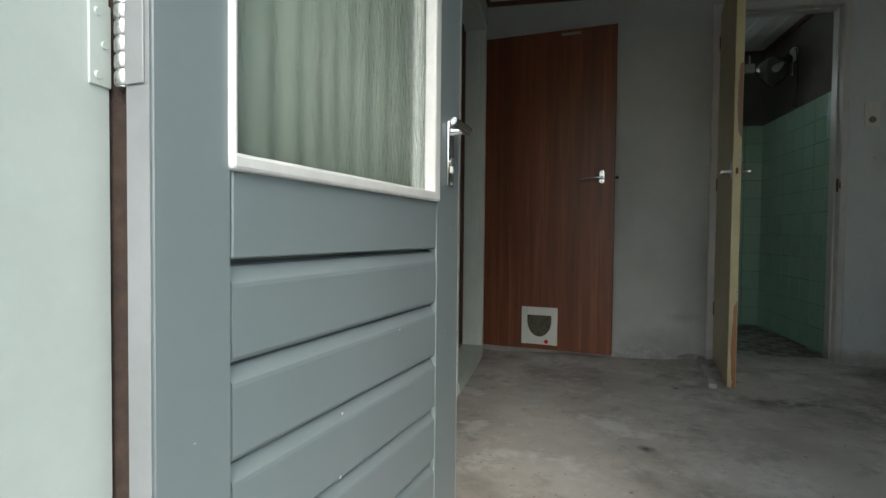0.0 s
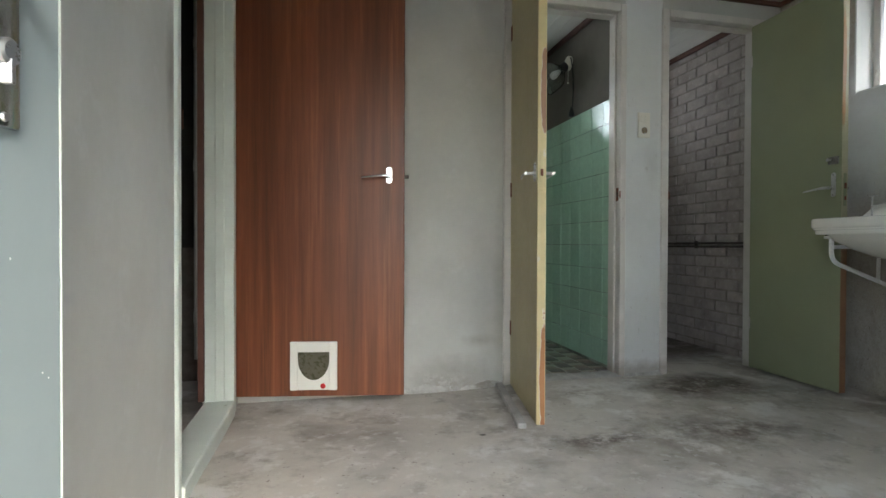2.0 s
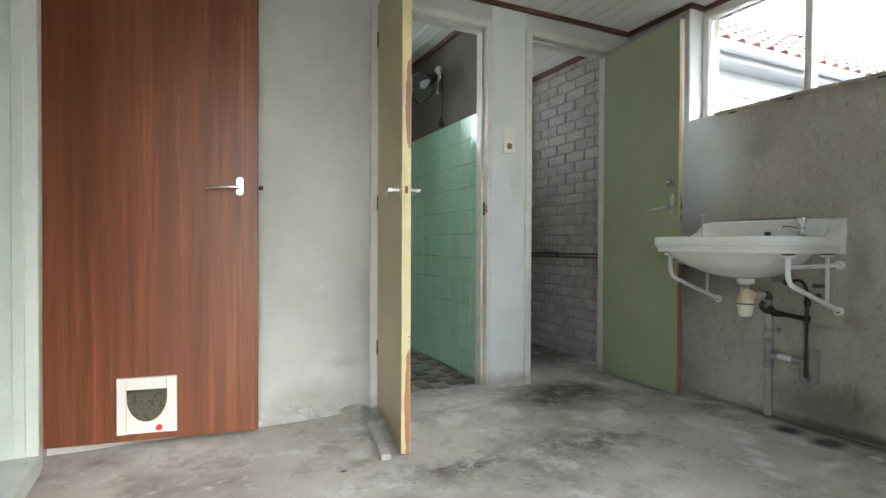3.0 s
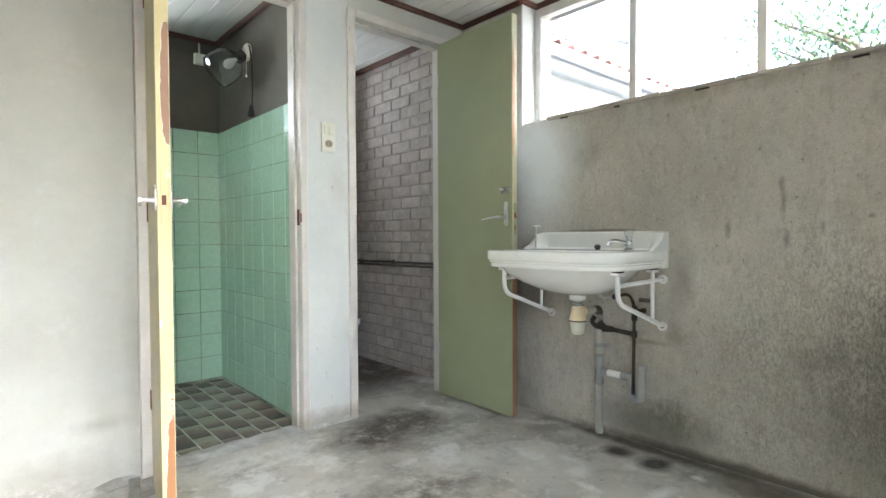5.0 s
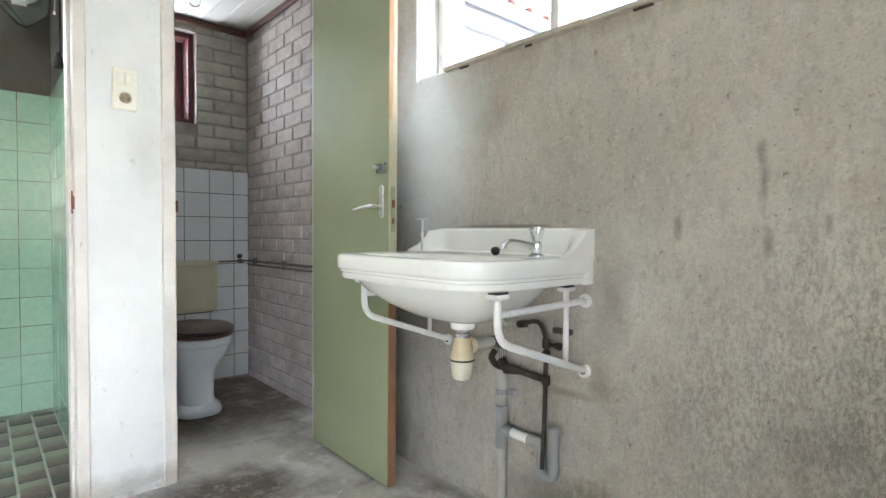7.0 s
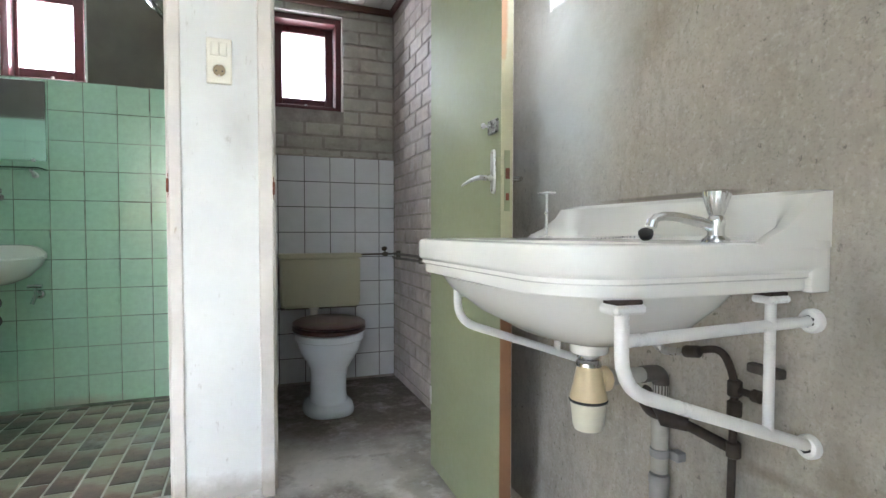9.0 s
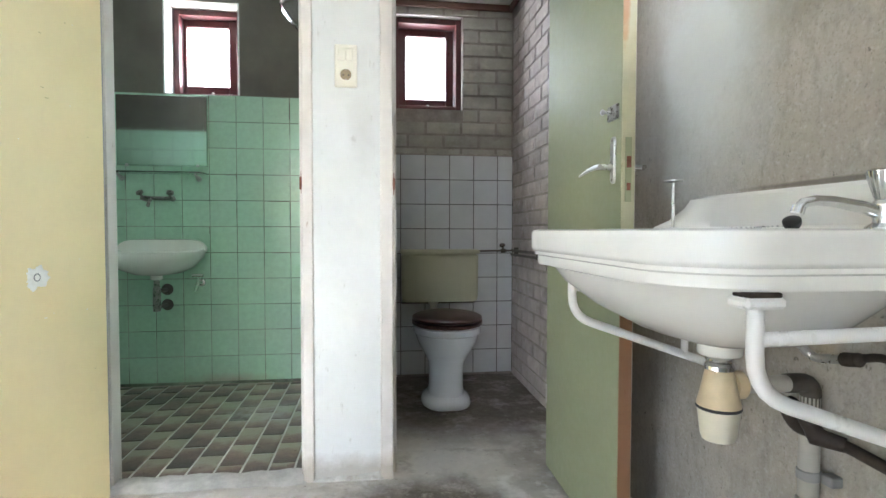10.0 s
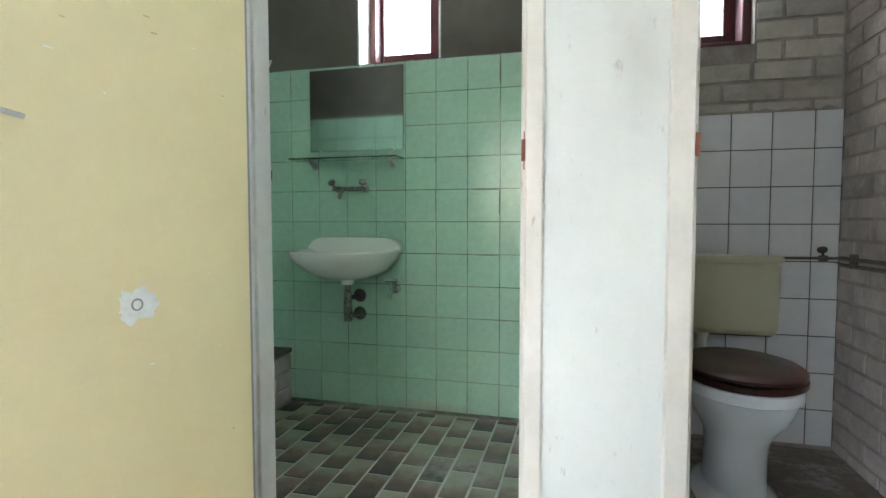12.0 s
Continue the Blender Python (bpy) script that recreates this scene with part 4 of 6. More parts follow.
solid("floor_strip", moved(boxes((0.03, 0.70, -0.085, -0.045, -0.01, 0.016), bevel=0.004), strip), THRESHOLD, "low limed strip of wood on the floor under the shower door", "trim")

# sage green toilet door, wide open along the basin wall
GA = math.degrees(math.atan2(2.886 - 3.498, 2.988 - 2.996))
# unseen back made pale to bounce window light onto the basin wall
gdoor, dp, half = flush_door("door_4", (2.996, 3.498), GA, 0.612, 2.15, 0.02, SAGE, BARE_EDGE, "sage green painted toilet door standing open against the wall", back=FRAME)
lever_set(dp, 0.568, 1.096, -half, -1, STEEL, -1, long_plate=True, length=0.145)
lever_set(dp, 0.568, 1.096, half + 0.0015, 1, CHROME, -1, length=0.10)
bl = dp("bolt", boxes((0.538, 0.598, -half - 0.008, -half, 1.222, 1.262), bevel=0.002), TARNISH, gdoor, "small tarnished steel privacy bolt")
dp("bolt_knob", tube([(0.556, -half - 0.004, 1.245), (0.556, -half - 0.028, 1.245)], 0.004, 10), STEEL, bl, "", True)
dp("bolt_knob", lathe([(0.0075, 0), (0.0085, 0.004), (0.005, 0.008)], (0.556, -half - 0.026, 1.245), (0, -1, 0), 14), STEEL, bl, "", True)
lk = dp("lock_case", boxes((0.6120, 0.6152, -0.009, 0.009, 1.00, 1.17), bevel=0.0008), SAGE, gdoor)
dp("latch", boxes((0.614, 0.619, -0.006, 0.006, 1.09, 1.12), bevel=0.001), RUST, lk, "rusty latch bolt")
dp("dead_bolt", boxes((0.614, 0.618, -0.005, 0.005, 1.03, 1.05), bevel=0.001), RUST, lk)
for z in (0.3, 1.95):
    part("hinge", lathe([(0.007, -0.035), (0.007, 0.035)], (2.980, 3.492, z), (0, 0, 1), 14), FRAME, gdoor, "", True)


# crumbled plaster along the partition's foot
def crumbled_foot(name, x0, x1, y, top, seed, material, label):
    bm = bmesh.new()
    n = max(8, int((x1 - x0) / 0.008))
    rings = []
    for k in range(n + 1):
        x = x0 + (x1 - x0) * k / n
        z0 = floor_height(x, y - 0.02) - 0.012
        h = z0 + top * (0.55 + 0.75 * noise.fractal((x * 5, seed, 0), 1.0, 2.0, 4) + 0.35)
        d = 0.005 + 0.006 * (0.5 + 0.5 * noise.noise((x * 16, seed, 2)))
        rings.append([(x, y + 0.004, z0), (x, y - d - 0.012, z0), (x, y - d - 0.003, z0 + 0.02), (x, y - d + 0.002 * noise.noise((x * 40, 1, seed)), z0 + (h - z0) * 0.6), (x, y - 0.0015, h), (x, y + 0.004, h)])
    loft(bm, rings)
    solid(name, bm, material, label, "wall", smooth=True)


crumbled_foot("wall_foot_partition", 0.70, SX0 - 0.05, YP, 0.045, 3, CRUMBLE, "crumbling pale salt-stained plaster at the wall's foot")
crumbled_foot("wall_foot_pier", SX1 + 0.03, TX0 - 0.035, YP, 0.03, 8, CRUMBLE, "flaking plaster at the foot of the pier")


# ---- windows ----
def small_window(name, x0, x1, z0, z1, label, wl=0.05, wr=0.05, ya=4.965):
    w = thing(name, ((x0 + x1) / 2, 5.0, z0), label, "window", kind="structure")
    yb = 5.10
    for s in ((x0, x0 + 0.034, ya, yb, z0, z1), (x1 - 0.034, x1, ya, yb, z0, z1), (x0 + 0.034, x1 - 0.034, ya, yb, z0, z0 + 0.034), (x0 + 0.034, x1 - 0.034, ya, yb, z1 - 0.034, z1)):
        part("window_frame", boxes(s, bevel=0.003), WINDOW_RED, w)
    a0, a1, b0, b1 = x0 + 0.036, x1 - 0.036, z0 + 0.036, z1 - 0.036
    wb, wt = 0.062, 0.045
    for s in ((a0, a0 + wl, 5.03, 5.085, b0, b1), (a1 - wr, a1, 5.03, 5.085, b0, b1), (a0 + wl, a1 - wr, 5.03, 5.085, b0, b0 + wb), (a0 + wl, a1 - wr, 5.03, 5.085, b1 - wt, b1)):
        part("sash", boxes(s, bevel=0.004), WINDOW_RED, w)
    part("pane", boxes((a0 + wl - 0.006, a1 - wr + 0.006, 5.055, 5.059, b0 + wb - 0.006, b1 - wt + 0.006)), FROSTED, w, "frosted glass pane").visible_shadow = False
    cx = (x0 + x1) / 2 + 0.01
    st = part("stay", boxes((cx - 0.05, cx + 0.05, 5.012, 5.02, z0 + 0.036, z0 + 0.042), bevel=0.001), STEEL, w, "small steel window stay")
    part("stay_knob", lathe([(0.008, 0), (0.009, 0.012), (0.005, 0.02)], (cx, 5.02, z0 + 0.04), (0, -0.3, 1), 12), STEEL, st, "", True)
    return w


small_window("window_1", SW0 + 0.008, SW1 - 0.008, SWZ0, SWZ1, "small oxblood-red framed window with frosted pane in the shower", 0.02, 0.062)
small_window("window_2", TW0, TW1, TWZ0, TWZ1, "small oxblood-red framed window with frosted pane in the toilet", ya=4.93)

lw = thing("window_3", (3.34, 1.9, WZ), "long strip window with cream frame and clear panes", "window", kind="structure")
FX0, FX1 = 3.318, 3.372
part("bottom_rail", boxes((FX0, FX1, WY0, WY1 - 0.012, WZ, WZ + 0.042), bevel=0.003), FRAME, lw)
part("top_rail", boxes((FX0, FX1, WY0, WY1 - 0.012, 2.268, CEIL - 0.03), bevel=0.003), FRAME, lw)
posts = [(2.968, 3.006), (2.376, 2.412), (1.796, 1.834), (1.222, 1.258), (WY0, WY0 + 0.04)]
for a, b in posts:
    part("mullion", boxes((FX0 - 0.004, FX1, a, b, WZ + 0.042, 2.268), bevel=0.003), FRAME, lw)
for (a, b), (c, d) in zip(posts, posts[1:]):
    part("pane", boxes((3.345, 3.349, d + 0.001, a - 0.001, WZ + 0.043, 2.267)), PANE, lw).visible_shadow = False
for y, z in ((2.418, 1.965), (1.84, 2.02)):
    h = part("window_catch", boxes((FX0 - 0.012, FX0 - 0.004, y - 0.006, y + 0.022, z - 0.005, z + 0.005), bevel=0.002), RUST, lw, "rusty window catch")
    part("catch_lever", tube([(FX0 - 0.01, y + 0.01, z), (FX0 - 0.035, y + 0.015, z + 0.004), (FX0 - 0.04, y + 0.05, z + 0.012)], 0.0045, 8), FRAME, h)
ew = thing("window_4", ((NX0 + NX1) / 2, 0.2, NZ0), "cream framed clear window beside the entrance", "window", kind="structure")
for a in (NX0, NX1 - 0.045):
    part("window_frame", boxes((a, a + 0.045, 0.15, 0.22, NZ0, NZ1), bevel=0.003), FRAME, ew)
for a in (NZ0, NZ1 - 0.045):
    part("window_frame", boxes((NX0 + 0.045, NX1 - 0.045, 0.15, 0.22, a, a + 0.045), bevel=0.003), FRAME, ew)
part("pane", boxes((NX0 + 0.04, NX1 - 0.04, 0.18, 0.184, NZ0 + 0.04, NZ1 - 0.04)), PANE, ew).visible_shadow = False
sill = thing("window_sill", (XB + 0.05, 1.8, WZ), "row of pale brown sill tiles under the long window", "sill", kind="structure")
for k in range(7):
    a, b, dz = max(0.75, 2.835 - 0.32 * (k + 1)), 2.835 - 0.32 * k - 0.003, (0.0, 0.002, -0.001)[k % 3]
    part("sill_tile", boxes((XB - 0.016, FX0 + 0.001, a, b, WZ + 0.001 + dz, WZ + 0.017 + dz), bevel=0.003, seg=2), TIMBER, sill)
part("bedding", boxes((XB - 0.004, XB + 0.05, 0.75, 2.83, WZ - 0.004, WZ + 0.003), bevel=0.001), MORTAR, sill, "crumbling mortar bedding under the sill tiles")
# solid near-black blocks; the dark of a hollow is their colour
for y, w in ((2.70, 0.05), (2.40, 0.03), (1.98, 0.06), (1.44, 0.05)):
    part("gap", boxes((XB - 0.0055, XB + 0.02, y, y + w, WZ - 0.008, WZ + 0.0005), bevel=0.002), GUNK_AND_SHADE, sill, "near-black block drawn as a hole in the bedding")
solid("window_board", boxes((XB + 0.001, FX0, 2.80, WY1 - 0.013, WZ - 0.001, WZ + 0.010), bevel=0.002), WHITE_WALL, "white painted end of the window ledge", "sill")

# ---- fixtures of the main room ----
sw = thing("light_switch", (2.223, YP, 1.438), "ivory plastic double switch above an earthed wall socket", "switch")
X, Y = 2.183, YP - 0.012
part("cover", boxes((X, X + 0.08, Y, YP + 0.001, 1.438, 1.590), bevel=0.004, seg=2), SWITCH, sw)
for k in (0, 1):
    part("rocker", boxes((X + 0.014 + k * 0.026, X + 0.039 + k * 0.026, Y - 0.005, Y + 0.002, 1.530, 1.575), bevel=0.002), SWITCH, sw)
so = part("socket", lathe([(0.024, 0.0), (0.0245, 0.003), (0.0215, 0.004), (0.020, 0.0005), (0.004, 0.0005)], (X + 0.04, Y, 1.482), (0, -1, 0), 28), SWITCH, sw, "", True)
# flat disc; the recessed well's shade is painted as brown
part("socket_well", lathe([(0.0195, 0.0), (0.0195, 0.0012)], (X + 0.04, Y, 1.482), (0, -1, 0), 28), SOCKET_SHADE, so, "flat brown disc coloured as the shaded well of the socket")
for dx in (-0.0095, 0.0095):
    part("pin_hole", lathe([(0.003, 0.001), (0.003, 0.0018)], (X + 0.04 + dx, Y, 1.480), (0, -1, 0), 10), BLACK, so)
for dz in (-0.018, 0.018):
    part("earth_clip", boxes((X + 0.0385, X + 0.0415, Y - 0.004, Y, 1.482 + dz - 0.003, 1.482 + dz + 0.003)), STEEL, so)

# ---- wash basin ----
BX, BF, BY0, BY1 = XB, 2.69, 2.152, 2.878
BC = (BY0 + BY1) / 2


def d_outline(inset, z, n=64, front=0.13, back=0.012, x_back=BX, grow=0.0):
    """A D-shaped ring: straight at the wall, rounded corners in front."""
    x0, x1 = BF + inset - grow, x_back
    y0, y1 = BY0 + inset - grow, BY1 - inset + grow
    rf = max(0.03, front - inset * 0.4)
    pts = []
    for cx, cy, r, a0 in ((x1 - back, y0 + back, back, -90), (x1 - back, y1 - back, back, 0), (x0 + rf, y1 - rf, rf, 90), (x0 + rf, y0 + rf, rf, 180)):
        for k in range(n // 4):
            a = radians(a0 + 90 * k / (n // 4 - 1))
            pts.append((cx + r * math.cos(a), cy + r * math.sin(a), z))
    return pts


def bowl_ring(cx, cy, rx, ry, z, n=64, power=2.6):
    pts = []
    for k in range(n):
        a = 2 * math.pi * (k + 0.5) / n - math.pi / 2
        c, s = math.cos(a), math.sin(a)
        pts.append((cx + rx * math.copysign(abs(c) ** (2 / power), c), cy + ry * math.copysign(abs(s) ** (2 / power), s), z))
    return pts


basin = thing("wash_basin", (BX, BC, 0.70), "large old white porcelain wash basin on white iron brackets", "basin")
bm = bmesh.new()
rings = [bowl_ring(2.975, 2.483, 0.035, 0.035, 0.716), bowl_ring(2.972, 2.485, 0.07, 0.085, 0.719), bowl_ring(2.965, 2.495, 0.125, 0.165, 0.737), bowl_ring(2.95, 2.505, 0.175, 0.240, 0.772),
         bowl_ring(2.937, BC, 0.215, 0.305, 0.815), bowl_ring(2.932, BC, 0.232, 0.335, 0.846),
         d_outline(0.016, 0.846), d_outline(0.013, 0.850), d_outline(0.013, 0.866), d_outline(0.007, 0.869), d_outline(0.007, 0.876), d_outline(0.0025, 0.879), d_outline(0.0, 0.884),
         d_outline(0.0, 0.915), d_outline(0.003, 0.923), d_outline(0.012, 0.926), d_outline(0.045, 0.925, x_back=BX - 0.10),
         bowl_ring(2.905, BC, 0.160, 0.285, 0.920, power=3.2), bowl_ring(2.91, BC, 0.150, 0.272, 0.905, power=3.0), bowl_ring(2.92, BC, 0.125, 0.23, 0.84), bowl_ring(2.94, 2.50, 0.07, 0.12, 0.775), bowl_ring(2.97, 2.485, 0.02, 0.02, 0.76)]
loft(bm, rings)
part("bowl", bm, PORCELAIN, basin, "", True)
bm = bmesh.new()
rings = []
for k in range(41):
    y = BY0 + 0.001 + (BY1 - BY0 - 0.002) * k / 40
    e = min(y - BY0, BY1 - y)
    lean = 0.004 * (1 - ease(0, 0.02, e))
    wing = 1 - ease(0.012, 0.085, e)
    deep = 0.030 + 0.115 * wing
    prof = [(BX, 0.918), (BX - deep - 0.018, 0.918), (BX - deep, 0.934), (BX - 0.030 - 0.66 * (deep - 0.030), 0.950), (BX - 0.028 - 0.30 * (deep - 0.03), 0.982), (BX - 0.026 - 0.16 * (deep - 0.03), 1.006), (BX - 0.018, 1.014 - lean), (BX, 1.015 - lean)]
    rings.append([(px, y, pz) for px, pz in prof])
loft(bm, rings)
part("splash_back", bm, PORCELAIN, basin, "", True)
for y0 in (BY0, BY1 - 0.022):
    part("wall_flange", boxes((3.160, BX, y0, y0 + 0.022, 0.8425, 0.932), bevel=0.006, seg=2), PORCELAIN, basin, "", True)
part("drain_flange", lathe([(0.02, 0.745), (0.038, 0.722), (0.040, 0.716), (0.040, 0.694), (0.037, 0.690), (0.02, 0.690)], (2.972, 2.483, 0), (0, 0, 1), 26), PORCELAIN, basin, "", True)
part("chip", lathe([(0.0045, 0), (0.003, 0.0006)], (2.7025, 2.165 + 0.09, 0.921), (-0.5, -0.3, 0.6), 8), RUST, basin)


def bracket(y, wall_y):
    b = thing("basin_bracket", (BX, wall_y, 0.575), "white enamelled iron bracket carrying the basin", "bracket", "basin brackets")
    part("pad", boxes((2.775, 2.83, y - 0.02, y + 0.02, 0.826, 0.840), bevel=0.004), ENAMEL, b)
    part("packing", boxes((2.780, 2.826, y - 0.017, y + 0.016, 0.8395, 0.8465), bevel=0.002), GUNK_AND_SHADE, b, "rusty dark packing")
    part("pad", boxes((3.075, 3.125, y - 0.018, y + 0.018, 0.828, 0.840), bevel=0.004), ENAMEL, b)
    part("packing", boxes((3.079, 3.121, y - 0.015, y + 0.016, 0.8395, 0.8465), bevel=0.002), GUNK_AND_SHADE, b, "rusty dark packing")
    part("strut", tube([(2.802, y, 0.83), (2.802, y, 0.715), (3.0, (y + wall_y) / 2, 0.646), (3.195, wall_y, 0.578)], 0.0105, 14, 0.07), ENAMEL, b, "", True)
    part("bar", tube([(2.802, y, 0.785), (3.195, wall_y, 0.792)], 0.0095, 14), ENAMEL, b, "", True)
    part("upright", tube([(3.10, y, 0.83), (3.10, (y + wall_y) / 2, 0.61)], 0.0085, 14), ENAMEL, b, "", True)
    for z in (0.575, 0.792):
        lug = part("lug", lathe([(0.021, 0), (0.021, 0.009), (0.018, 0.013), (0.009, 0.013)], (BX - 0.001, wall_y, z), (-1, 0, 0), 20), ENAMEL, b, "", True)
        part("bolt", lathe([(0.0105, 0.0125), (0.0105, 0.017), (0.006, 0.019)], (BX, wall_y, z), (-1, 0, 0), 6), BLACK, lug, "dark bolt head")
    return b


bracket(2.178, 2.178)
bracket(2.795, 2.80)

tap = thing("basin_tap", (3.115, 2.30, 0.925), "chrome pillar tap with a fluted cone knob", "tap")
part("foot", lathe([(0.026, 0.924), (0.025, 0.929), (0.016, 0.936)], (3.115, 2.30, 0), (0, 0, 1), 24), CHROME, tap, "", True)
part("body", lathe([(0.015, 0.93), (0.0145, 0.948), (0.017, 0.962), (0.014, 0.970), (0.010, 0.974)], (3.115, 2.30, 0), (0, 0, 1), 24), CHROME, tap, "", True)
part("spout", tube([(3.113, 2.302, 0.950), (3.085, 2.309, 0.961), (3.045, 2.320, 0.970), (3.02, 2.327, 0.972), (3.003, 2.331, 0.968), (2.997, 2.333, 0.960)], [0.011, 0.0100, 0.0085, 0.008, 0.008, 0.008], 14), CHROME, tap, "", True)
part("nozzle", lathe([(0.010, 0), (0.0105, 0.012), (0.009, 0.014)], (2.9975, 2.333, 0.963), (-0.3, 0.08, -1), 16), CHROME, tap, "", True)
bm = bmesh.new()
rings = []
for r, z in ((0.011, 0.972), (0.0135, 0.976), (0.0185, 0.993), (0.0235, 1.012), (0.0235, 1.017), (0.019, 1.020), (0.002, 1.020)):
    rings.append([(3.115 + r * (1 + 0.07 * math.cos(9 * a)) * math.cos(a), 2.30 + r * (1 + 0.07 * math.cos(9 * a)) * math.sin(a), z) for a in (2 * math.pi * k / 54 for k in range(54))])
loft(bm, rings)
part("knob", bm, CHROME, tap, "fluted chrome knob", True)

pin = thing("support_pin", (3.07, 2.81, 0.925), "thin threaded steel pin with disc ends standing on the basin", "pin")
bm = bmesh.new()
rings = []
for k in range(61):
    z = 0.929 + 0.117 * k / 60
    rings.append([(3.07 + (0.0042 + 0.0006 * (k % 2)) * math.cos(a), 2.81 + (0.0042 + 0.0006 * (k % 2)) * math.sin(a), z) for a in (2 * math.pi * i / 10 for i in range(10))])
loft(bm, rings)
part("rod", bm, STEEL, pin, "", True)
part("disc", lathe([(0.022, 0.925), (0.022, 0.929), (0.006, 0.932)], (3.07, 2.81, 0), (0, 0, 1), 20), STEEL, pin, "", True)
part("disc", lathe([(0.006, 1.044), (0.024, 1.047), (0.024, 1.050), (0.004, 1.052)], (3.07, 2.81, 0), (0, 0, 1), 20), STEEL, pin, "", True)

plug = thing("basin_plug", (3.085, 2.447, 0.925), "black rubber plug on a bead chain lying on the basin", "plug")
part("stopper", lathe([(0.013, -0.008), (0.015, -0.002), (0.0155, 0.005), (0.009, 0.009)], (3.085, 2.447, 0.9385), (-0.5, -0.4, 0.75), 20), BLACK, plug, "", True)
for k in range(16):
    a = k / 15
    part("chain_bead", lathe([(0.0005, -0.002), (0.002, -0.0012), (0.002, 0.0012), (0.0005, 0.002)], (3.075 - 0.05 * a, 2.456 + 0.065 * a + 0.012 * math.sin(a * 7), 0.9285 + 0.004 * (1 - a)), (0, 0, 1), 6), STEEL, plug)

# trap and waste pipe
trap = thing("basin_trap", (2.972, 2.483, 0.525), "yellowed plastic bottle trap under the basin", "trap")
part("nut", lathe([(0.016, 0.694), (0.023, 0.686), (0.025, 0.680), (0.022, 0.675), (0.026, 0.670), (0.026, 0.662), (0.020, 0.658)], (2.972, 2.483, 0), (0, 0, 1), 24), CHROME, trap, "chrome compression nut", True)
part("bottle", lathe([(0.024, 0.662), (0.026, 0.656), (0.032, 0.625), (0.0385, 0.598), (0.0395, 0.592)], (2.972, 2.483, 0), (0, 0, 1), 28), CREAM, trap, "", True)
part("seal", lathe([(0.039, 0.587), (0.0405, 0.590), (0.039, 0.594)], (2.972, 2.483, 0), (0, 0, 1), 28), BLACK, trap)
part("cup", lathe([(0.038, 0.588), (0.0365, 0.577), (0.032, 0.538), (0.028, 0.528), (0.012, 0.523)], (2.972, 2.483, 0), (0, 0, 1), 28), PALE_CREAM, trap, "", True)
part("outlet_nut", lathe([(0.025, 0.0), (0.027, 0.006), (0.027, 0.018), (0.021, 0.024)], (2.998, 2.483, 0.630), (1, 0, 0), 20), CREAM, trap, "", True)
part("outlet", tube([(3.01, 2.483, 0.630), (3.13, 2.487, 0.628)], 0.0165, 16), PVC_PALE, trap, "", True)

wp = thing("waste_pipe", (3.172, 2.49, 0), "pale and grey plastic waste pipe on the wall", "pipe")
part("elbow", tube([(3.115, 2.487, 0.628), (3.172, 2.49, 0.628), (3.172, 2.49, 0.56)], 0.0185, 16, 0.04), LEAD, wp, "dark rubber elbow", True)
part("pipe", tube([(3.172, 2.49, 0.60), (3.172, 2.49, 0.40)], 0.0185, 18), PVC_PALE, wp, "", True)
part("socket", lathe([(0.0215, 0.395), (0.0235, 0.39), (0.0235, 0.375), (0.0215, 0.37), (0.0215, 0.272), (0.0235, 0.268), (0.0235, 0.252), (0.019, 0.247)], (3.172, 2.49, 0), (0, 0, 1), 20), PVC, wp, "grey pipe socket", True)
part("pipe", tube([(3.172, 2.49, 0.26), (3.172, 2.49, 0.0)], 0.0185, 18), PVC_PALE, wp, "", True)
part("clamp", lathe([(0.0195, 0.435), (0.0215, 0.437), (0.0215, 0.453), (0.0195, 0.455)], (3.172, 2.49, 0), (0, 0, 1), 20), PVC, wp, "", True)
part("clamp_strap", boxes((3.18, XB, 2.445, 2.472, 0.435, 0.455), bevel=0.002), PVC, wp)
part("branch", tube([(3.172, 2.475, 0.314), (3.172, 2.44, 0.314)], 0.021, 16), PVC, wp, "", True)
part("branch_pipe", tube([(3.172, 2.45, 0.314), (3.172, 2.355, 0.312)], 0.0165, 16), ENAMEL, wp, "white branch pipe", True)
part("branch_collar", lathe([(0.018, 0), (0.020, 0.004), (0.020, 0.03), (0.018, 0.034)], (3.172, 2.368, 0.312), (0, -1, 0), 18), PVC, wp, "", True)
part("return_bend", tube([(3.172, 2.35, 0.312), (3.172, 2.318, 0.311), (3.172, 2.315, 0.215), (3.172, 2.268, 0.215), (3.172, 2.268, 0.36)], 0.0175, 16, 0.035), PVC, wp, "grey return bend", True)
part("bend_cap", lathe([(0.018, 0.35), (0.0205, 0.352), (0.0205, 0.375), (0.012, 0.382)], (3.172, 2.268, 0), (0, 0, 1), 18), PVC, wp, "", True)

cp = thing("water_pipe", (3.18, 2.306, 0.2), "dark corroded water pipe with valves on the wall", "pipe")
part("riser", tube([(3.155, 2.300, 0.24), (3.172, 2.306, 0.38), (3.178, 2.306, 0.66), (3.172, 2.33, 0.716), (3.155, 2.40, 0.695)], 0.0075, 12, 0.045), IRON, cp, "", True)
part("coupling", lathe([(0.009, 0), (0.0125, 0.004), (0.0125, 0.035), (0.009, 0.039)], (3.153, 2.405, 0.694), (0, -1, 0.2), 12), IRON, cp, "", True)
for z in (0.505, 0.625, 0.585):
    part("coupling", lathe([(0.009, 0), (0.0135, 0.004), (0.0135, 0.030), (0.009, 0.034)], (3.178, 2.306, z), (0, 0, 1), 12), IRON, cp, "", True)
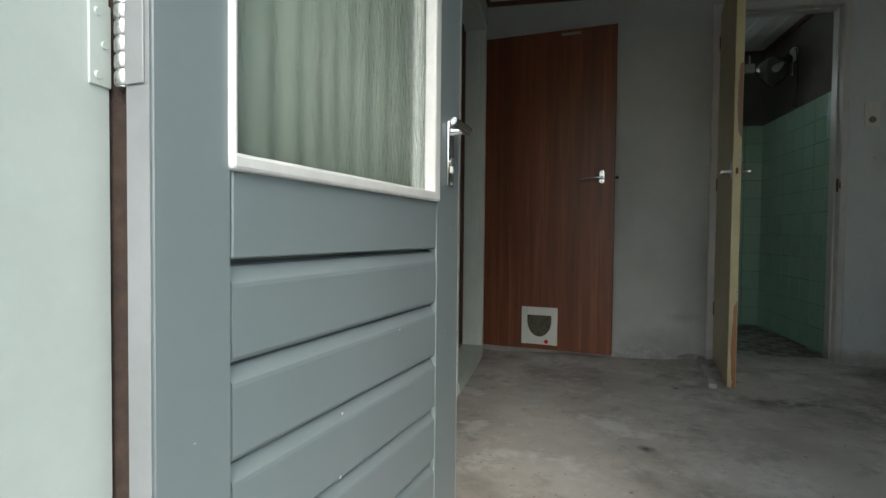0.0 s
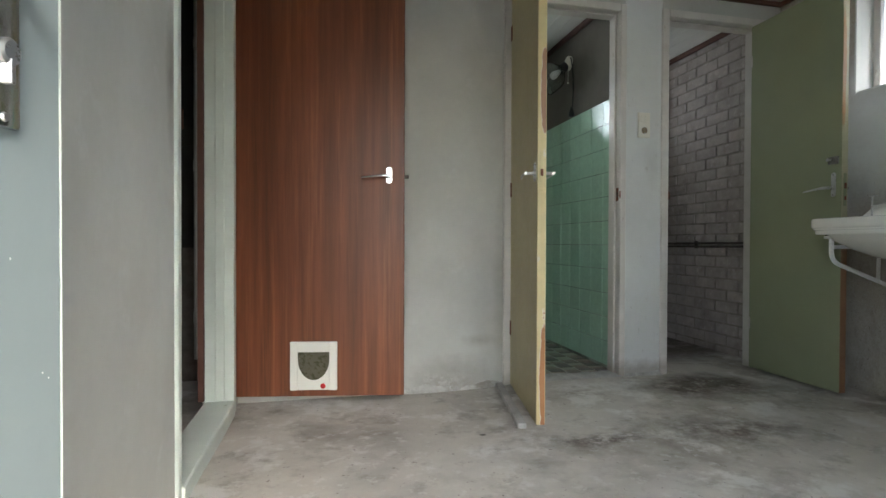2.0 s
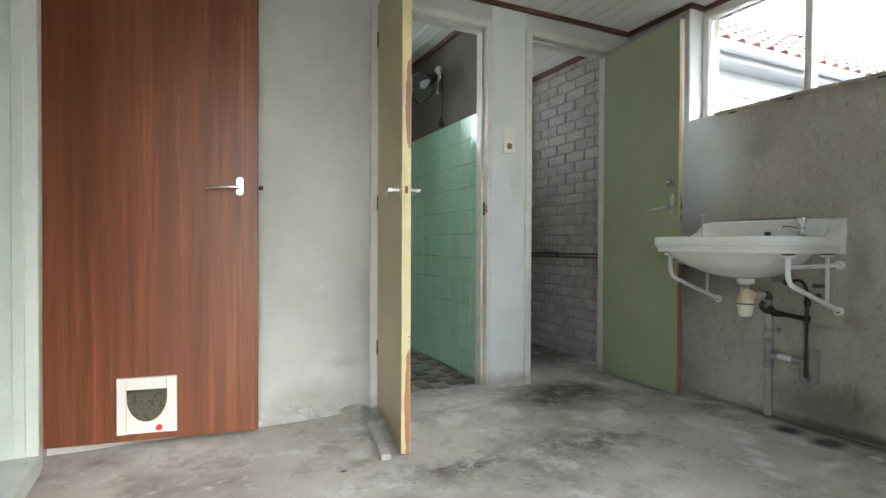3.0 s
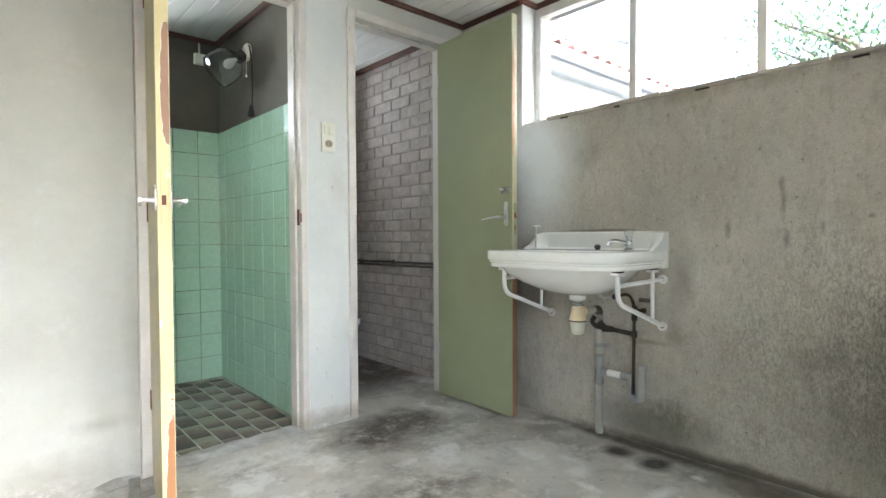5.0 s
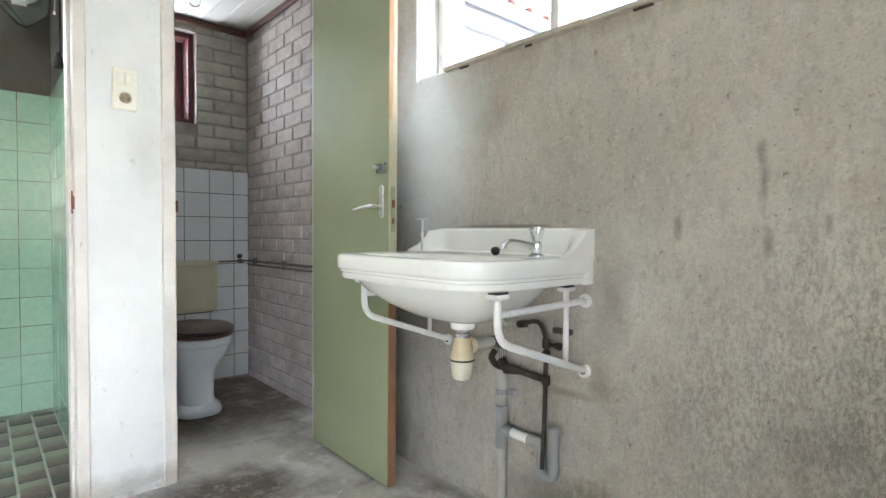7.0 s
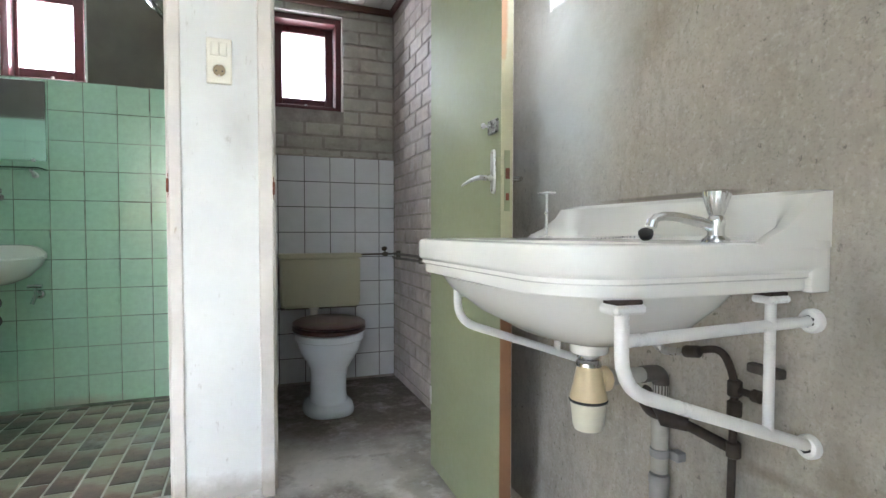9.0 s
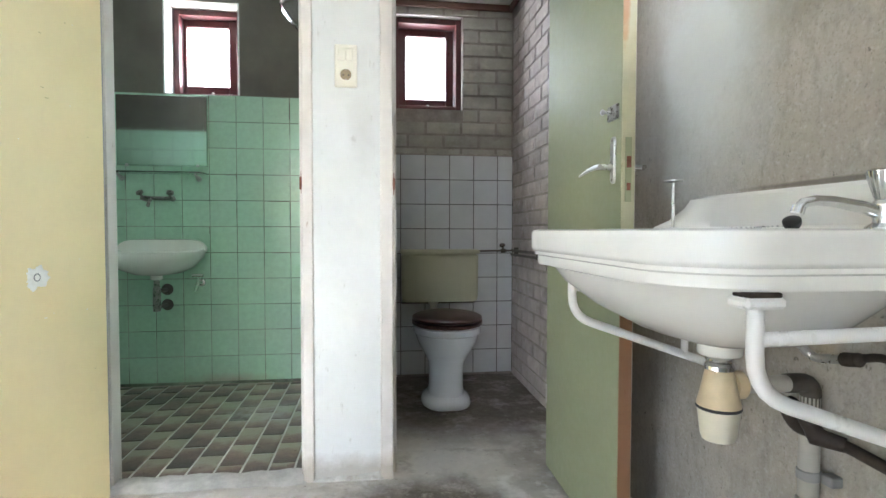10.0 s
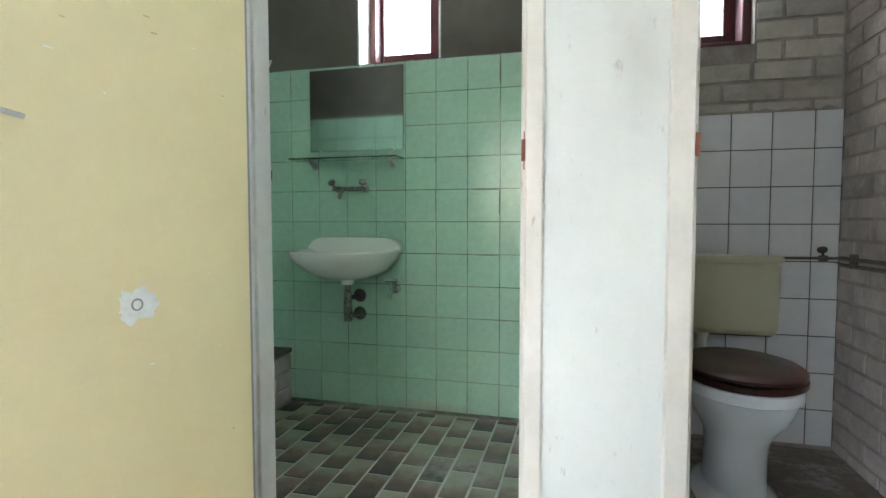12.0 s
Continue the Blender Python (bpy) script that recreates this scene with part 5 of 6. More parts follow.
part("branch", tube([(3.178, 2.306, 0.522), (3.176, 2.40, 0.530), (3.170, 2.46, 0.535)], 0.011, 12), IRON, cp, "", True)
part("tee", tube([(3.150, 2.475, 0.565), (3.150, 2.45, 0.536), (3.176, 2.415, 0.532)], [0.016, 0.019, 0.014], 12, 0.0), IRON, cp, "", True)
part("hook", tube([(3.145, 2.500, 0.590), (3.140, 2.515, 0.565), (3.142, 2.49, 0.540), (3.150, 2.455, 0.540)], 0.0115, 12, 0.03), IRON, cp, "", True)
part("valve", lathe([(0.007, 0), (0.007, 0.04), (0.012, 0.04), (0.012, 0.055)], (3.178, 2.306, 0.640), (0, -1, 0), 12), IRON, cp, "", True)
part("wall_clip", boxes((3.185, XB, 2.222, 2.290, 0.678, 0.696), bevel=0.003), LEAD, cp, "dark metal pipe clip")
ho = thing("flexible_hose", (3.16, 2.42, 0.75), "braided steel hose looping up to the tap", "hose")
pts = rounded([(3.153, 2.398, 0.695), (3.14, 2.455, 0.685), (3.115, 2.468, 0.72), (3.112, 2.40, 0.765), (3.118, 2.33, 0.80), (3.115, 2.302, 0.86)], 0.05, 8)
part("braid", tube(pts, [0.0078 + 0.0009 * (k % 2) for k in range(len(pts))], 12), STEEL, ho, "", True)

# ---- toilet ----
wc = thing("toilet", (2.70, 4.35, 0), "bluish white porcelain pedestal toilet with dark wooden seat", "toilet")
WX = 2.702


def egg(cy, front, backw, rx, z, n=40, power=2.0):
    pts = []
    for k in range(n):
        a = 2 * math.pi * k / n
        c, s = math.cos(a), math.sin(a)
        ry = front if s < 0 else backw
        x = rx * math.copysign(abs(c) ** (2 / power), c)
        pts.append((WX + x * (1 if s < 0 else 1 - 0.12 * s * s), cy + ry * s, z))
    return pts


bm = bmesh.new()
loft(bm, [egg(4.36, 0.175, 0.20, 0.131, 0.0, power=3), egg(4.36, 0.178, 0.20, 0.134, 0.012, power=3), egg(4.36, 0.172, 0.188, 0.125, 0.035, power=2.8), egg(4.355, 0.140, 0.165, 0.098, 0.058, power=2.4),
          egg(4.35, 0.130, 0.18, 0.092, 0.10, power=2.4), egg(4.345, 0.130, 0.18, 0.092, 0.18, power=2.3), egg(4.335, 0.138, 0.18, 0.099, 0.235), egg(4.325, 0.160, 0.19, 0.121, 0.278), egg(4.315, 0.188, 0.20, 0.145, 0.318), egg(4.312, 0.204, 0.21, 0.160, 0.355),
          egg(4.31, 0.212, 0.215, 0.168, 0.385), egg(4.31, 0.214, 0.215, 0.170, 0.390), egg(4.31, 0.222, 0.222, 0.178, 0.394), egg(4.31, 0.222, 0.222, 0.178, 0.424), egg(4.31, 0.214, 0.215, 0.170, 0.430),
          egg(4.31, 0.16, 0.16, 0.12, 0.428), egg(4.31, 0.12, 0.12, 0.09, 0.34), egg(4.33, 0.05, 0.05, 0.04, 0.27)])
part("pan", bm, WC_WHITE, wc, "", True)
bm = bmesh.new()
loft(bm, [[(WX + dx, y, z) for dx, z in ((-0.055, 0.02), (0.055, 0.02), (0.06, 0.34), (-0.06, 0.34))] for y in (4.42, 4.545)])
bmesh.ops.bevel(bm, geom=list(bm.edges), offset=0.015, segments=3, affect="EDGES")
part("outlet_leg", bm, WC_WHITE, wc, "", True)
bm = bmesh.new()
loft(bm, [egg(4.31, 0.222, 0.215, 0.178, 0.432), egg(4.31, 0.230, 0.22, 0.186, 0.437), egg(4.31, 0.230, 0.22, 0.186, 0.452), egg(4.31, 0.224, 0.217, 0.180, 0.456)])
part("seat_ring", bm, SEAT, wc, "dark lacquered wooden seat", True)
bm = bmesh.new()
loft(bm, [egg(4.31, 0.216, 0.213, 0.172, 0.458), egg(4.31, 0.227, 0.22, 0.184, 0.463), egg(4.31, 0.227, 0.22, 0.184, 0.473), egg(4.31, 0.213, 0.208, 0.170, 0.481), egg(4.31, 0.10, 0.10, 0.08, 0.484)])
part("lid", bm, SEAT, wc, "dark lacquered wooden lid, closed", True)
for dx in (-0.07, 0.07):
    part("seat_hinge", tube([(WX + dx, 4.525, 0.43), (WX + dx, 4.535, 0.47)], 0.010, 12), CHROME, wc, "", True)
for dx, y in ((-0.108, 4.30), (0.108, 4.30)):
    part("floor_screw", lathe([(0.007, 0), (0.005, 0.004)], (WX + dx, y, 0.036), (0, 0, 1), 10), STEEL, wc)
ci = thing("cistern", (2.72, 4.80, 0.485), "aged ivory plastic cistern on the white tiles", "cistern")
bm = bmesh.new()
loft(bm, [[(2.487 + q, 4.722 + q * 0.6, z), (2.951 - q, 4.722 + q * 0.6, z), (2.951 - q, 4.856, z), (2.487 + q, 4.856, z)] for q, z in ((0.010, 0.487), (0.0, 0.50), (-0.003, 0.785))])
bmesh.ops.bevel(bm, geom=list(bm.edges), offset=0.012, segments=3, affect="EDGES")
part("tank", bm, CISTERN, ci, "", True)
part("lid", boxes((2.477, 2.961, 4.712, 4.856, 0.782, 0.808), bevel=0.008, seg=3), CISTERN, ci, "", True)
part("outlet", lathe([(0.022, 0.44), (0.022, 0.47), (0.03, 0.472), (0.03, 0.49)], (2.682, 4.79, 0), (0, 0, 1), 20), PORCELAIN, ci, "white outlet nut", True)
part("flush_pipe", tube([(2.682, 4.79, 0.47), (2.682, 4.79, 0.36), (2.70, 4.53, 0.355)], 0.021, 16, 0.06), PORCELAIN, ci, "", True)
part("base_strip", boxes((2.49, 2.948, 4.80, 4.856, 0.470, 0.486)), LEAD, ci)
tp = thing("supply_pipe", (XB - 0.02, 4.2, 0.78), "thin dark supply pipes along the toilet wall with a stop valve", "pipe")
for dz in (0.0, 0.026):
    part("pipe", tube([(XB - 0.022, YQ + 0.003, 0.783 + dz), (XB - 0.022, 4.80, 0.775 + dz)], 0.0078, 10), LEAD, tp, "", True)
for y in (3.75, 4.25, 4.7):
    part("pipe_clip", boxes((XB - 0.032, XB - 0.006, y - 0.008, y + 0.008, 0.766, 0.822), bevel=0.003), LEAD, tp)
part("tail", tube([(XB - 0.022, 4.80, 0.80), (XB - 0.03, 4.84, 0.797), (XB - 0.08, 4.845, 0.797), (2.955, 4.845, 0.795)], 0.006, 10, 0.02), LEAD, tp, "", True)
vb = part("valve_body", lathe([(0.009, 0), (0.013, 0.005), (0.013, 0.03), (0.009, 0.035)], (XB - 0.05, 4.835, 0.797), (-1, 0, 0), 14), LEAD, tp, "", True)
part("valve_knob", lathe([(0.005, 0), (0.005, 0.02), (0.018, 0.024), (0.018, 0.032), (0.008, 0.036)], (XB - 0.07, 4.83, 0.81), (-0.3, -0.5, 0.8), 14), IRON, vb, "", True)
bulb = thing("ceiling_bulb", (2.67, 4.2, 2.16), "bare glass bulb in a brown ceiling holder, unlit", "lamp")
part("holder", lathe([(0.045, CEIL + 0.001), (0.045, 2.335), (0.028, 2.325), (0.026, 2.27), (0.020, 2.262)], (2.67, 4.2, 0), (0, 0, 1), 20), TIMBER, bulb, "brown bakelite holder", True)
part("bulb", lathe([(0.014, 2.266), (0.016, 2.25), (0.030, 2.215), (0.032, 2.195), (0.024, 2.172), (0.004, 2.163)], (2.67, 4.2, 0), (0, 0, 1), 22), LAMP_GLASS, bulb, "clear glass bulb", True)

# ---- shower room ----
ml = thing("mirror", (1.10, 4.826, 1.30), "frameless wall mirror above the small basin", "mirror")
part("glass", boxes((0.845, 1.345, 4.820, 4.826, 1.300, 1.706), bevel=0.001), MIRROR, ml)
for x, z in ((0.90, 1.302), (1.29, 1.302)):
    part("clip", boxes((x - 0.008, x + 0.008, 4.8165, 4.827, z - 0.008, z + 0.008), bevel=0.002), STEEL, ml)
sh = thing("glass_shelf", (1.07, 4.77, 1.25), "narrow green-edged glass shelf on two brackets", "shelf")
part("plate", boxes((0.79, 1.35, 4.700, 4.822, 1.250, 1.257), bevel=0.002), CAST_GLASS, sh)
for x in (0.87, 1.295):
    part("bracket", tube([(x, 4.826, 1.225), (x, 4.80, 1.235), (x, 4.76, 1.246)], [0.016, 0.010, 0.007], 12), STEEL, sh, "", True)
tm = thing("wall_tap", (1.07, 4.82, 1.10), "old chrome wall mixer with two handles", "tap")
part("bar", tube([(0.985, 4.79, 1.11), (1.155, 4.79, 1.11)], 0.011, 12), TARNISH, tm, "", True)
for x in (0.995, 1.145):
    part("inlet", tube([(x, 4.826, 1.11), (x, 4.79, 1.11)], [0.018, 0.011], 12), TARNISH, tm, "", True)
    part("handle", lathe([(0.007, 0), (0.007, 0.018), (0.021, 0.022), (0.019, 0.036), (0.006, 0.040)], (x, 4.785, 1.118), (0.25 if x > 1.05 else -0.25, -0.5, 0.7), 8), TARNISH, tm, "", True)
part("spout", tube([(1.045, 4.79, 1.105), (1.045, 4.75, 1.09), (1.045, 4.735, 1.06)], 0.009, 12, 0.02), TARNISH, tm, "", True)
hb = thing("hand_basin", (1.09, 4.70, 0.66), "small white porcelain hand basin on green tiles", "basin")


def shell(rx, front, z, n=48, cy=4.80):
    pts = []
    for k in range(n):
        a = 2 * math.pi * k / n
        c, s = math.cos(a), math.sin(a)
        y = -front * abs(s) ** 0.72 if s < 0 else 0.024 * s
        pts.append((1.092 + rx * math.copysign(abs(c) ** 0.62, c), cy + y, z))
    return pts


bm = bmesh.new()
loft(bm, [shell(0.05, 0.12, 0.668, cy=4.80), shell(0.11, 0.19, 0.676), shell(0.18, 0.27, 0.710), shell(0.228, 0.345, 0.762), shell(0.242, 0.365, 0.790), shell(0.245, 0.370, 0.806), shell(0.238, 0.362, 0.812),
          shell(0.215, 0.335, 0.808, cy=4.795), shell(0.19, 0.30, 0.785, cy=4.78), shell(0.11, 0.2, 0.73, cy=4.76), shell(0.03, 0.08, 0.715, cy=4.74)])
part("bowl", bm, PORCELAIN, hb, "", True)
bm = bmesh.new()
loft(bm, [[(1.092 + dx * 0.245, y, z + (0.045 if z > 0.81 else 0.0) * (1 - abs(dx) ** 8)) for y, z in ((4.822, 0.80), (4.775, 0.80), (4.785, 0.824), (4.822, 0.826))] for dx in [-1 + k / 12 for k in range(25)]])
part("splash_lip", bm, PORCELAIN, hb, "", True)
part("tail", lathe([(0.032, 0.675), (0.032, 0.645), (0.026, 0.64)], (1.085, 4.735, 0), (0, 0, 1), 20), PORCELAIN, hb, "", True)
ht = thing("chrome_trap", (1.085, 4.735, 0.45), "tarnished chrome trap under the hand basin", "trap")
part("tube", tube([(1.085, 4.735, 0.645), (1.085, 4.735, 0.46)], [0.015, 0.021], 14), TARNISH, ht, "", True)
part("bottle", lathe([(0.014, 0.60), (0.020, 0.595), (0.022, 0.50), (0.020, 0.475), (0.010, 0.465)], (1.085, 4.735, 0), (0, 0, 1), 16), TARNISH, ht, "", True)
for z in (0.575, 0.485):
    part("arm", tube([(1.09, 4.74, z), (1.105, 4.775, z), (1.108, 4.826, z)], 0.012, 12, 0.02), LEAD, ht, "", True)
    part("rose", lathe([(0.034, 0), (0.03, 0.006), (0.014, 0.014)], (1.108, 4.827, z), (0, -1, 0), 20), LEAD, ht, "", True)
av = thing("angle_valve", (1.30, 4.82, 0.62), "chrome angle valve beside the hand basin", "valve")
part("body", tube([(1.30, 4.826, 0.615), (1.30, 4.77, 0.615), (1.285, 4.768, 0.57)], [0.014, 0.011, 0.010], 12), CHROME, av, "", True)
part("rose", lathe([(0.026, 0), (0.022, 0.008), (0.01, 0.012)], (1.30, 4.827, 0.615), (0, -1, 0), 18), CHROME, av, "", True)
part("handle", tube([(1.268, 4.76, 0.66), (1.30, 4.765, 0.662), (1.332, 4.76, 0.66)], [0.008, 0.010, 0.008], 10), CHROME, av, "", True)
part("stem", tube([(1.30, 4.768, 0.615), (1.30, 4.765, 0.66)], 0.007, 10), CHROME, av)

lamp = thing("shower_lamp", (2.10, 4.28, 2.13), "jar-shaped clear glass wall lamp on a round ivory mount", "lamp")
part("mount", lathe([(0.052, 0), (0.052, 0.016), (0.042, 0.024), (0.020, 0.026), (0.018, 0.034)], (XS - 0.0, 4.275, 2.135), (-1, 0, 0), 26), SWITCH, lamp, "ivory bakelite mount", True)
ax = Vector((-0.66, 0.14, -0.55)).normalized()
part("socket", lathe([(0.034, 0.0), (0.036, 0.02), (0.034, 0.055), (0.030, 0.06)], Vector((2.085, 4.278, 2.118)), ax, 20), BLACK, lamp, "black lamp socket", True)
part("jar", lathe([(0.040, 0.045), (0.050, 0.052), (0.086, 0.085), (0.100, 0.110), (0.104, 0.17), (0.100, 0.215), (0.075, 0.232), (0.01, 0.236),
                   (0.008, 0.231), (0.071, 0.227), (0.095, 0.212), (0.099, 0.17), (0.095, 0.112), (0.082, 0.088), (0.046, 0.056), (0.036, 0.05)], Vector((2.085, 4.278, 2.118)), ax, 28), LAMP_GLASS, lamp, "clear jar glass", True)
part("bulb", lathe([(0.013, 0.055), (0.016, 0.075), (0.028, 0.10), (0.030, 0.12), (0.022, 0.14), (0.003, 0.148)], Vector((2.085, 4.278, 2.118)), ax, 18), PORCELAIN, lamp, "", True)
part("pull_cord", tube([(2.09, 4.25, 2.10), (2.085, 4.245, 1.99)], 0.0015, 6), SWITCH, lamp)
part("pull_bead", lathe([(0.003, 0), (0.007, -0.012), (0.003, -0.018)], (2.085, 4.245, 1.99), (0, 0, 1), 10), SWITCH, lamp)
cb = thing("lamp_cable", (2.10, 4.2, 1.74), "black lamp cable hanging with its plug", "cable")
part("cord", tube([(2.098, 4.262, 2.175), (2.098, 4.225, 2.16), (2.100, 4.195, 2.05), (2.100, 4.19, 1.90), (2.100, 4.20, 1.78)], 0.0045, 8, 0.06), BLACK, cb, "", True)
part("plug", lathe([(0.007, 1.795), (0.012, 1.78), (0.021, 1.745), (0.021, 1.728), (0.012, 1.722)], (2.092, 4.20, 0), (0, 0, 1), 12), BLACK, cb, "", True)
jb = thing("junction_box", (1.99, 4.836, 2.18), "small white surface junction box with a conduit", "box")
part("case", boxes((1.955, 2.025, 4.80, 4.839, 2.17, 2.24), bevel=0.004), SWITCH, jb)
part("conduit", tube([(1.99, 4.826, 2.235), (1.99, 4.826, 2.33)], 0.007, 10), SWITCH, jb)
pb = thing("brick_ledge", (0.58, 4.4, 0), "low rough brick ledge in the shower corner", "ledge")
part("core", boxes((XL, 0.705, 3.95, 4.826, -0.03, 0.262)), MORTAR, pb)
part("cap", boxes((XL, 0.722, 3.94, 4.826, 0.262, 0.285), bevel=0.004), DARK_PLASTER, pb)
for r in range(3):
    for k in range(4):
        y = 3.955 + k * 0.222 + (r % 2) * 0.08
        part("brick", boxes((0.70, 0.714, y, min(y + 0.21, 4.826), 0.004 + r * 0.085, 0.078 + r * 0.085), bevel=0.004), BRICK, pb)
hs = thing("shower_hose", (0.66, 4.70, 1.16), "pale shower hose hanging with a brass end", "hose")
part("hose", tube([(0.62, 4.826, 1.78), (0.63, 4.76, 1.70), (0.652, 4.735, 1.45), (0.665, 4.73, 1.20)], 0.009, 10, 0.05), PVC_PALE, hs, "", True)
part("end", lathe([(0.012, 0), (0.014, -0.01), (0.014, -0.045), (0.009, -0.05)], (0.665, 4.73, 1.205), (0, 0, 1), 12), RUST, hs, "brass hose end", True)
part("hook", tube([(0.62, 4.836, 1.78), (0.62, 4.79, 1.785)], 0.008, 8), CHROME, hs)

# ---- the dark room's few things ----
part_strip = thing("door_strip", (X0 - 0.13, DY1, 0), "dark maroon draught strip on the back of the frame", "strip", kind="structure")
part("strip", boxes((X0 - 0.148, X0 - 0.121, DY1 - 0.012, DY1 + 0.03, 0.045, DH), bevel=0.002), TRIM, part_strip)
co = thing("conduit_pipe", (-0.275, 3.46, 0.0), "galvanised conduit running up behind the door frame", "pipe")
part("pipe", tube([(-0.275, 3.46, 0.22), (-0.275, 3.46, 2.3)], 0.010, 12), GALV, co, "", True)
for z in (0.40, 1.15, 1.75):
    part("coupling", lathe([(0.010, 0), (0.0135, 0.004), (0.0135, 0.05), (0.010, 0.054)], (-0.275, 3.46, z), (0, 0, 1), 12), GALV, co, "", True)
bx = thing("wall_socket", (-0.525, 4.1, 1.5), "brown surface socket box on the dark wall", "socket")
part("case", boxes((-0.56, -0.49, 4.075, 4.101, 1.48, 1.60), bevel=0.004), RUST, bx)
part("insert", boxes((-0.548, -0.502, 4.070, 4.076, 1.495, 1.535), bevel=0.003), BLACK, bx)
bd = thing("plaster_board", (-0.46, 4.05, -0.035), "grey board leaning on the dark wall", "board")
part("sheet", moved(boxes((-0.62, -0.40, -0.012, 0.0, 0, 0.80), bevel=0.003), pose(0, 4.06, -0.034, -2.5)), LEAD, bd)

# ---- outside: a boarded neighbour house and a tree ----
hs = thing("neighbour_house", (8.0, 4.6, GROUND), "white clapboard house with red tiled roof across the yard", "house")
HX0, HX1, HY, HZ = 4.2, 9.0, 4.35, 2.56
part("wall", boxes((HX0, HX1, HY, HY + 4, GROUND, HZ + 0.1)), SIDING, hs)
part("fascia", boxes((HX0 - 0.1, HX1 + 0.15, HY - 0.22, HY - 0.16, HZ + 0.10, HZ + 0.24), bevel=0.006), SIDING, hs, "white fascia board")
part("gutter", tube([(HX0 - 0.1, HY - 0.28, HZ + 0.2), (HX1 + 0.15, HY - 0.28, HZ + 0.2)], 0.055, 12), SIDING, hs)
part("soffit", boxes((HX0 - 0.1, HX1 + 0.15, HY - 0.18, HY, HZ + 0.10, HZ + 0.13)), SIDING, hs)
slope = math.radians(38)
part("roof", moved(boxes((HX0 - 0.15, HX1 + 0.2, 0, 3.4, -0.08, 0.0)), pose(0, HY - 0.24, HZ + 0.24, 38)), ROOF, hs, "red clay tiled roof")
for k in range(15):
    bm = bmesh.new()
    z = GROUND + 0.02 + k * 0.178
    loft(bm, [[(x, HY - 0.004, z), (x, HY - 0.026, z + 0.004), (x, HY - 0.006, z + 0.18), (x, HY, z + 0.18)] for x in (HX0, HX1)])
    part("clapboard", bm, SIDING, hs)
me = None
for i in range(9):
    for j in range(22):
        if me is None:
            bm = bmesh.new()
            rows = []
            for yy, zz in ((0, 0.05), (0.34, 0.012)):
                rows.append([(0.215 * q / 8, yy, zz + 0.03 * math.sin(q / 8 * 2 * math.pi)) for q in range(9)])
            loft(bm, rows, closed=False, caps=False)
            r = bmesh.ops.extrude_face_region(bm, geom=list(bm.faces))
            bmesh.ops.translate(bm, vec=(0, 0, -0.016), verts=[g for g in r["geom"] if isinstance(g, bmesh.types.BMVert)])
            me = bpy.data.meshes.new("roof_tile")
            bm.to_mesh(me)
            bm.free()
            me.materials.append(ROOF)
        p = Vector((HX0 - 0.12 + j * 0.225, HY - 0.24, HZ + 0.26)) + Vector((0, math.cos(slope), math.sin(slope))) * (i * 0.30)
        piece("roof_tile", me, hs, pose(*p, 38))

tr = thing("garden_tree", (10.5, 2.2, GROUND), "leafy garden tree beyond the yard", "tree")
rng = random.Random(4)
part("trunk", tube([(10.5, 2.2, GROUND), (10.45, 2.15, 1.2), (10.55, 2.2, 2.4), (10.5, 2.1, 3.6)], [0.16, 0.13, 0.10, 0.05], 12), BARK, tr, "", True)
clusters = []
for k in range(11):
    a, zz = rng.uniform(0, 6.28), rng.uniform(1.4, 3.2)
    tip = Vector((10.5 + math.cos(a) * rng.uniform(0.9, 1.7), 2.2 + math.sin(a) * rng.uniform(0.9, 1.9), zz + rng.uniform(0.6, 1.5)))
    part("limb", tube([(10.5, 2.18, zz), (Vector((10.5, 2.18, zz)) + tip) / 2 + Vector((0, 0, 0.15)), tip], [0.05, 0.035, 0.012], 8), BARK, tr, "", True)
    clusters += [tip, (Vector((10.5, 2.18, zz)) + tip) / 2 + Vector((0, 0, 0.3))]
verts, faces = [], []
for c in clusters:
    for k in range(170):
        p = c + Vector((rng.gauss(0, 0.32), rng.gauss(0, 0.32), rng.gauss(0, 0.26)))
        u = Vector((rng.uniform(-1, 1), rng.uniform(-1, 1), rng.uniform(-1, 1))).normalized()
        w = u.orthogonal().normalized() * 0.028
        u = u * 0.06
        n0 = len(verts)
        verts += [p - u, p + w, p + u, p - w]
        faces.append((n0, n0 + 1, n0 + 2, n0 + 3))
me = bpy.data.meshes.new("crown")
me.from_pydata(verts, [], faces)
me.materials.append(LEAF)
cr = new("crown", me)
cr.parent, cr.matrix_parent_inverse = tr, offset_of(tr).inverted()
tagged(cr, kind="stuff")


# ---- pieces: tiles and bricks ----
def slab_mesh(name, w, h, d, material, bevel=0.0015):
    """A piece lying in its own x-z plane, its face towards -y."""
    bm = boxes((0, w, -d, 0.0, 0, h))
    es = [e for e in bm.edges if all(v.co.y < -d / 2 for v in e.verts)]
    bmesh.ops.bevel(bm, geom=es, offset=bevel, segments=2, affect="EDGES")
    me = bpy.data.meshes.new(name)
    bm.to_mesh(me)
    bm.free()
    me.materials.append(material)
    return me


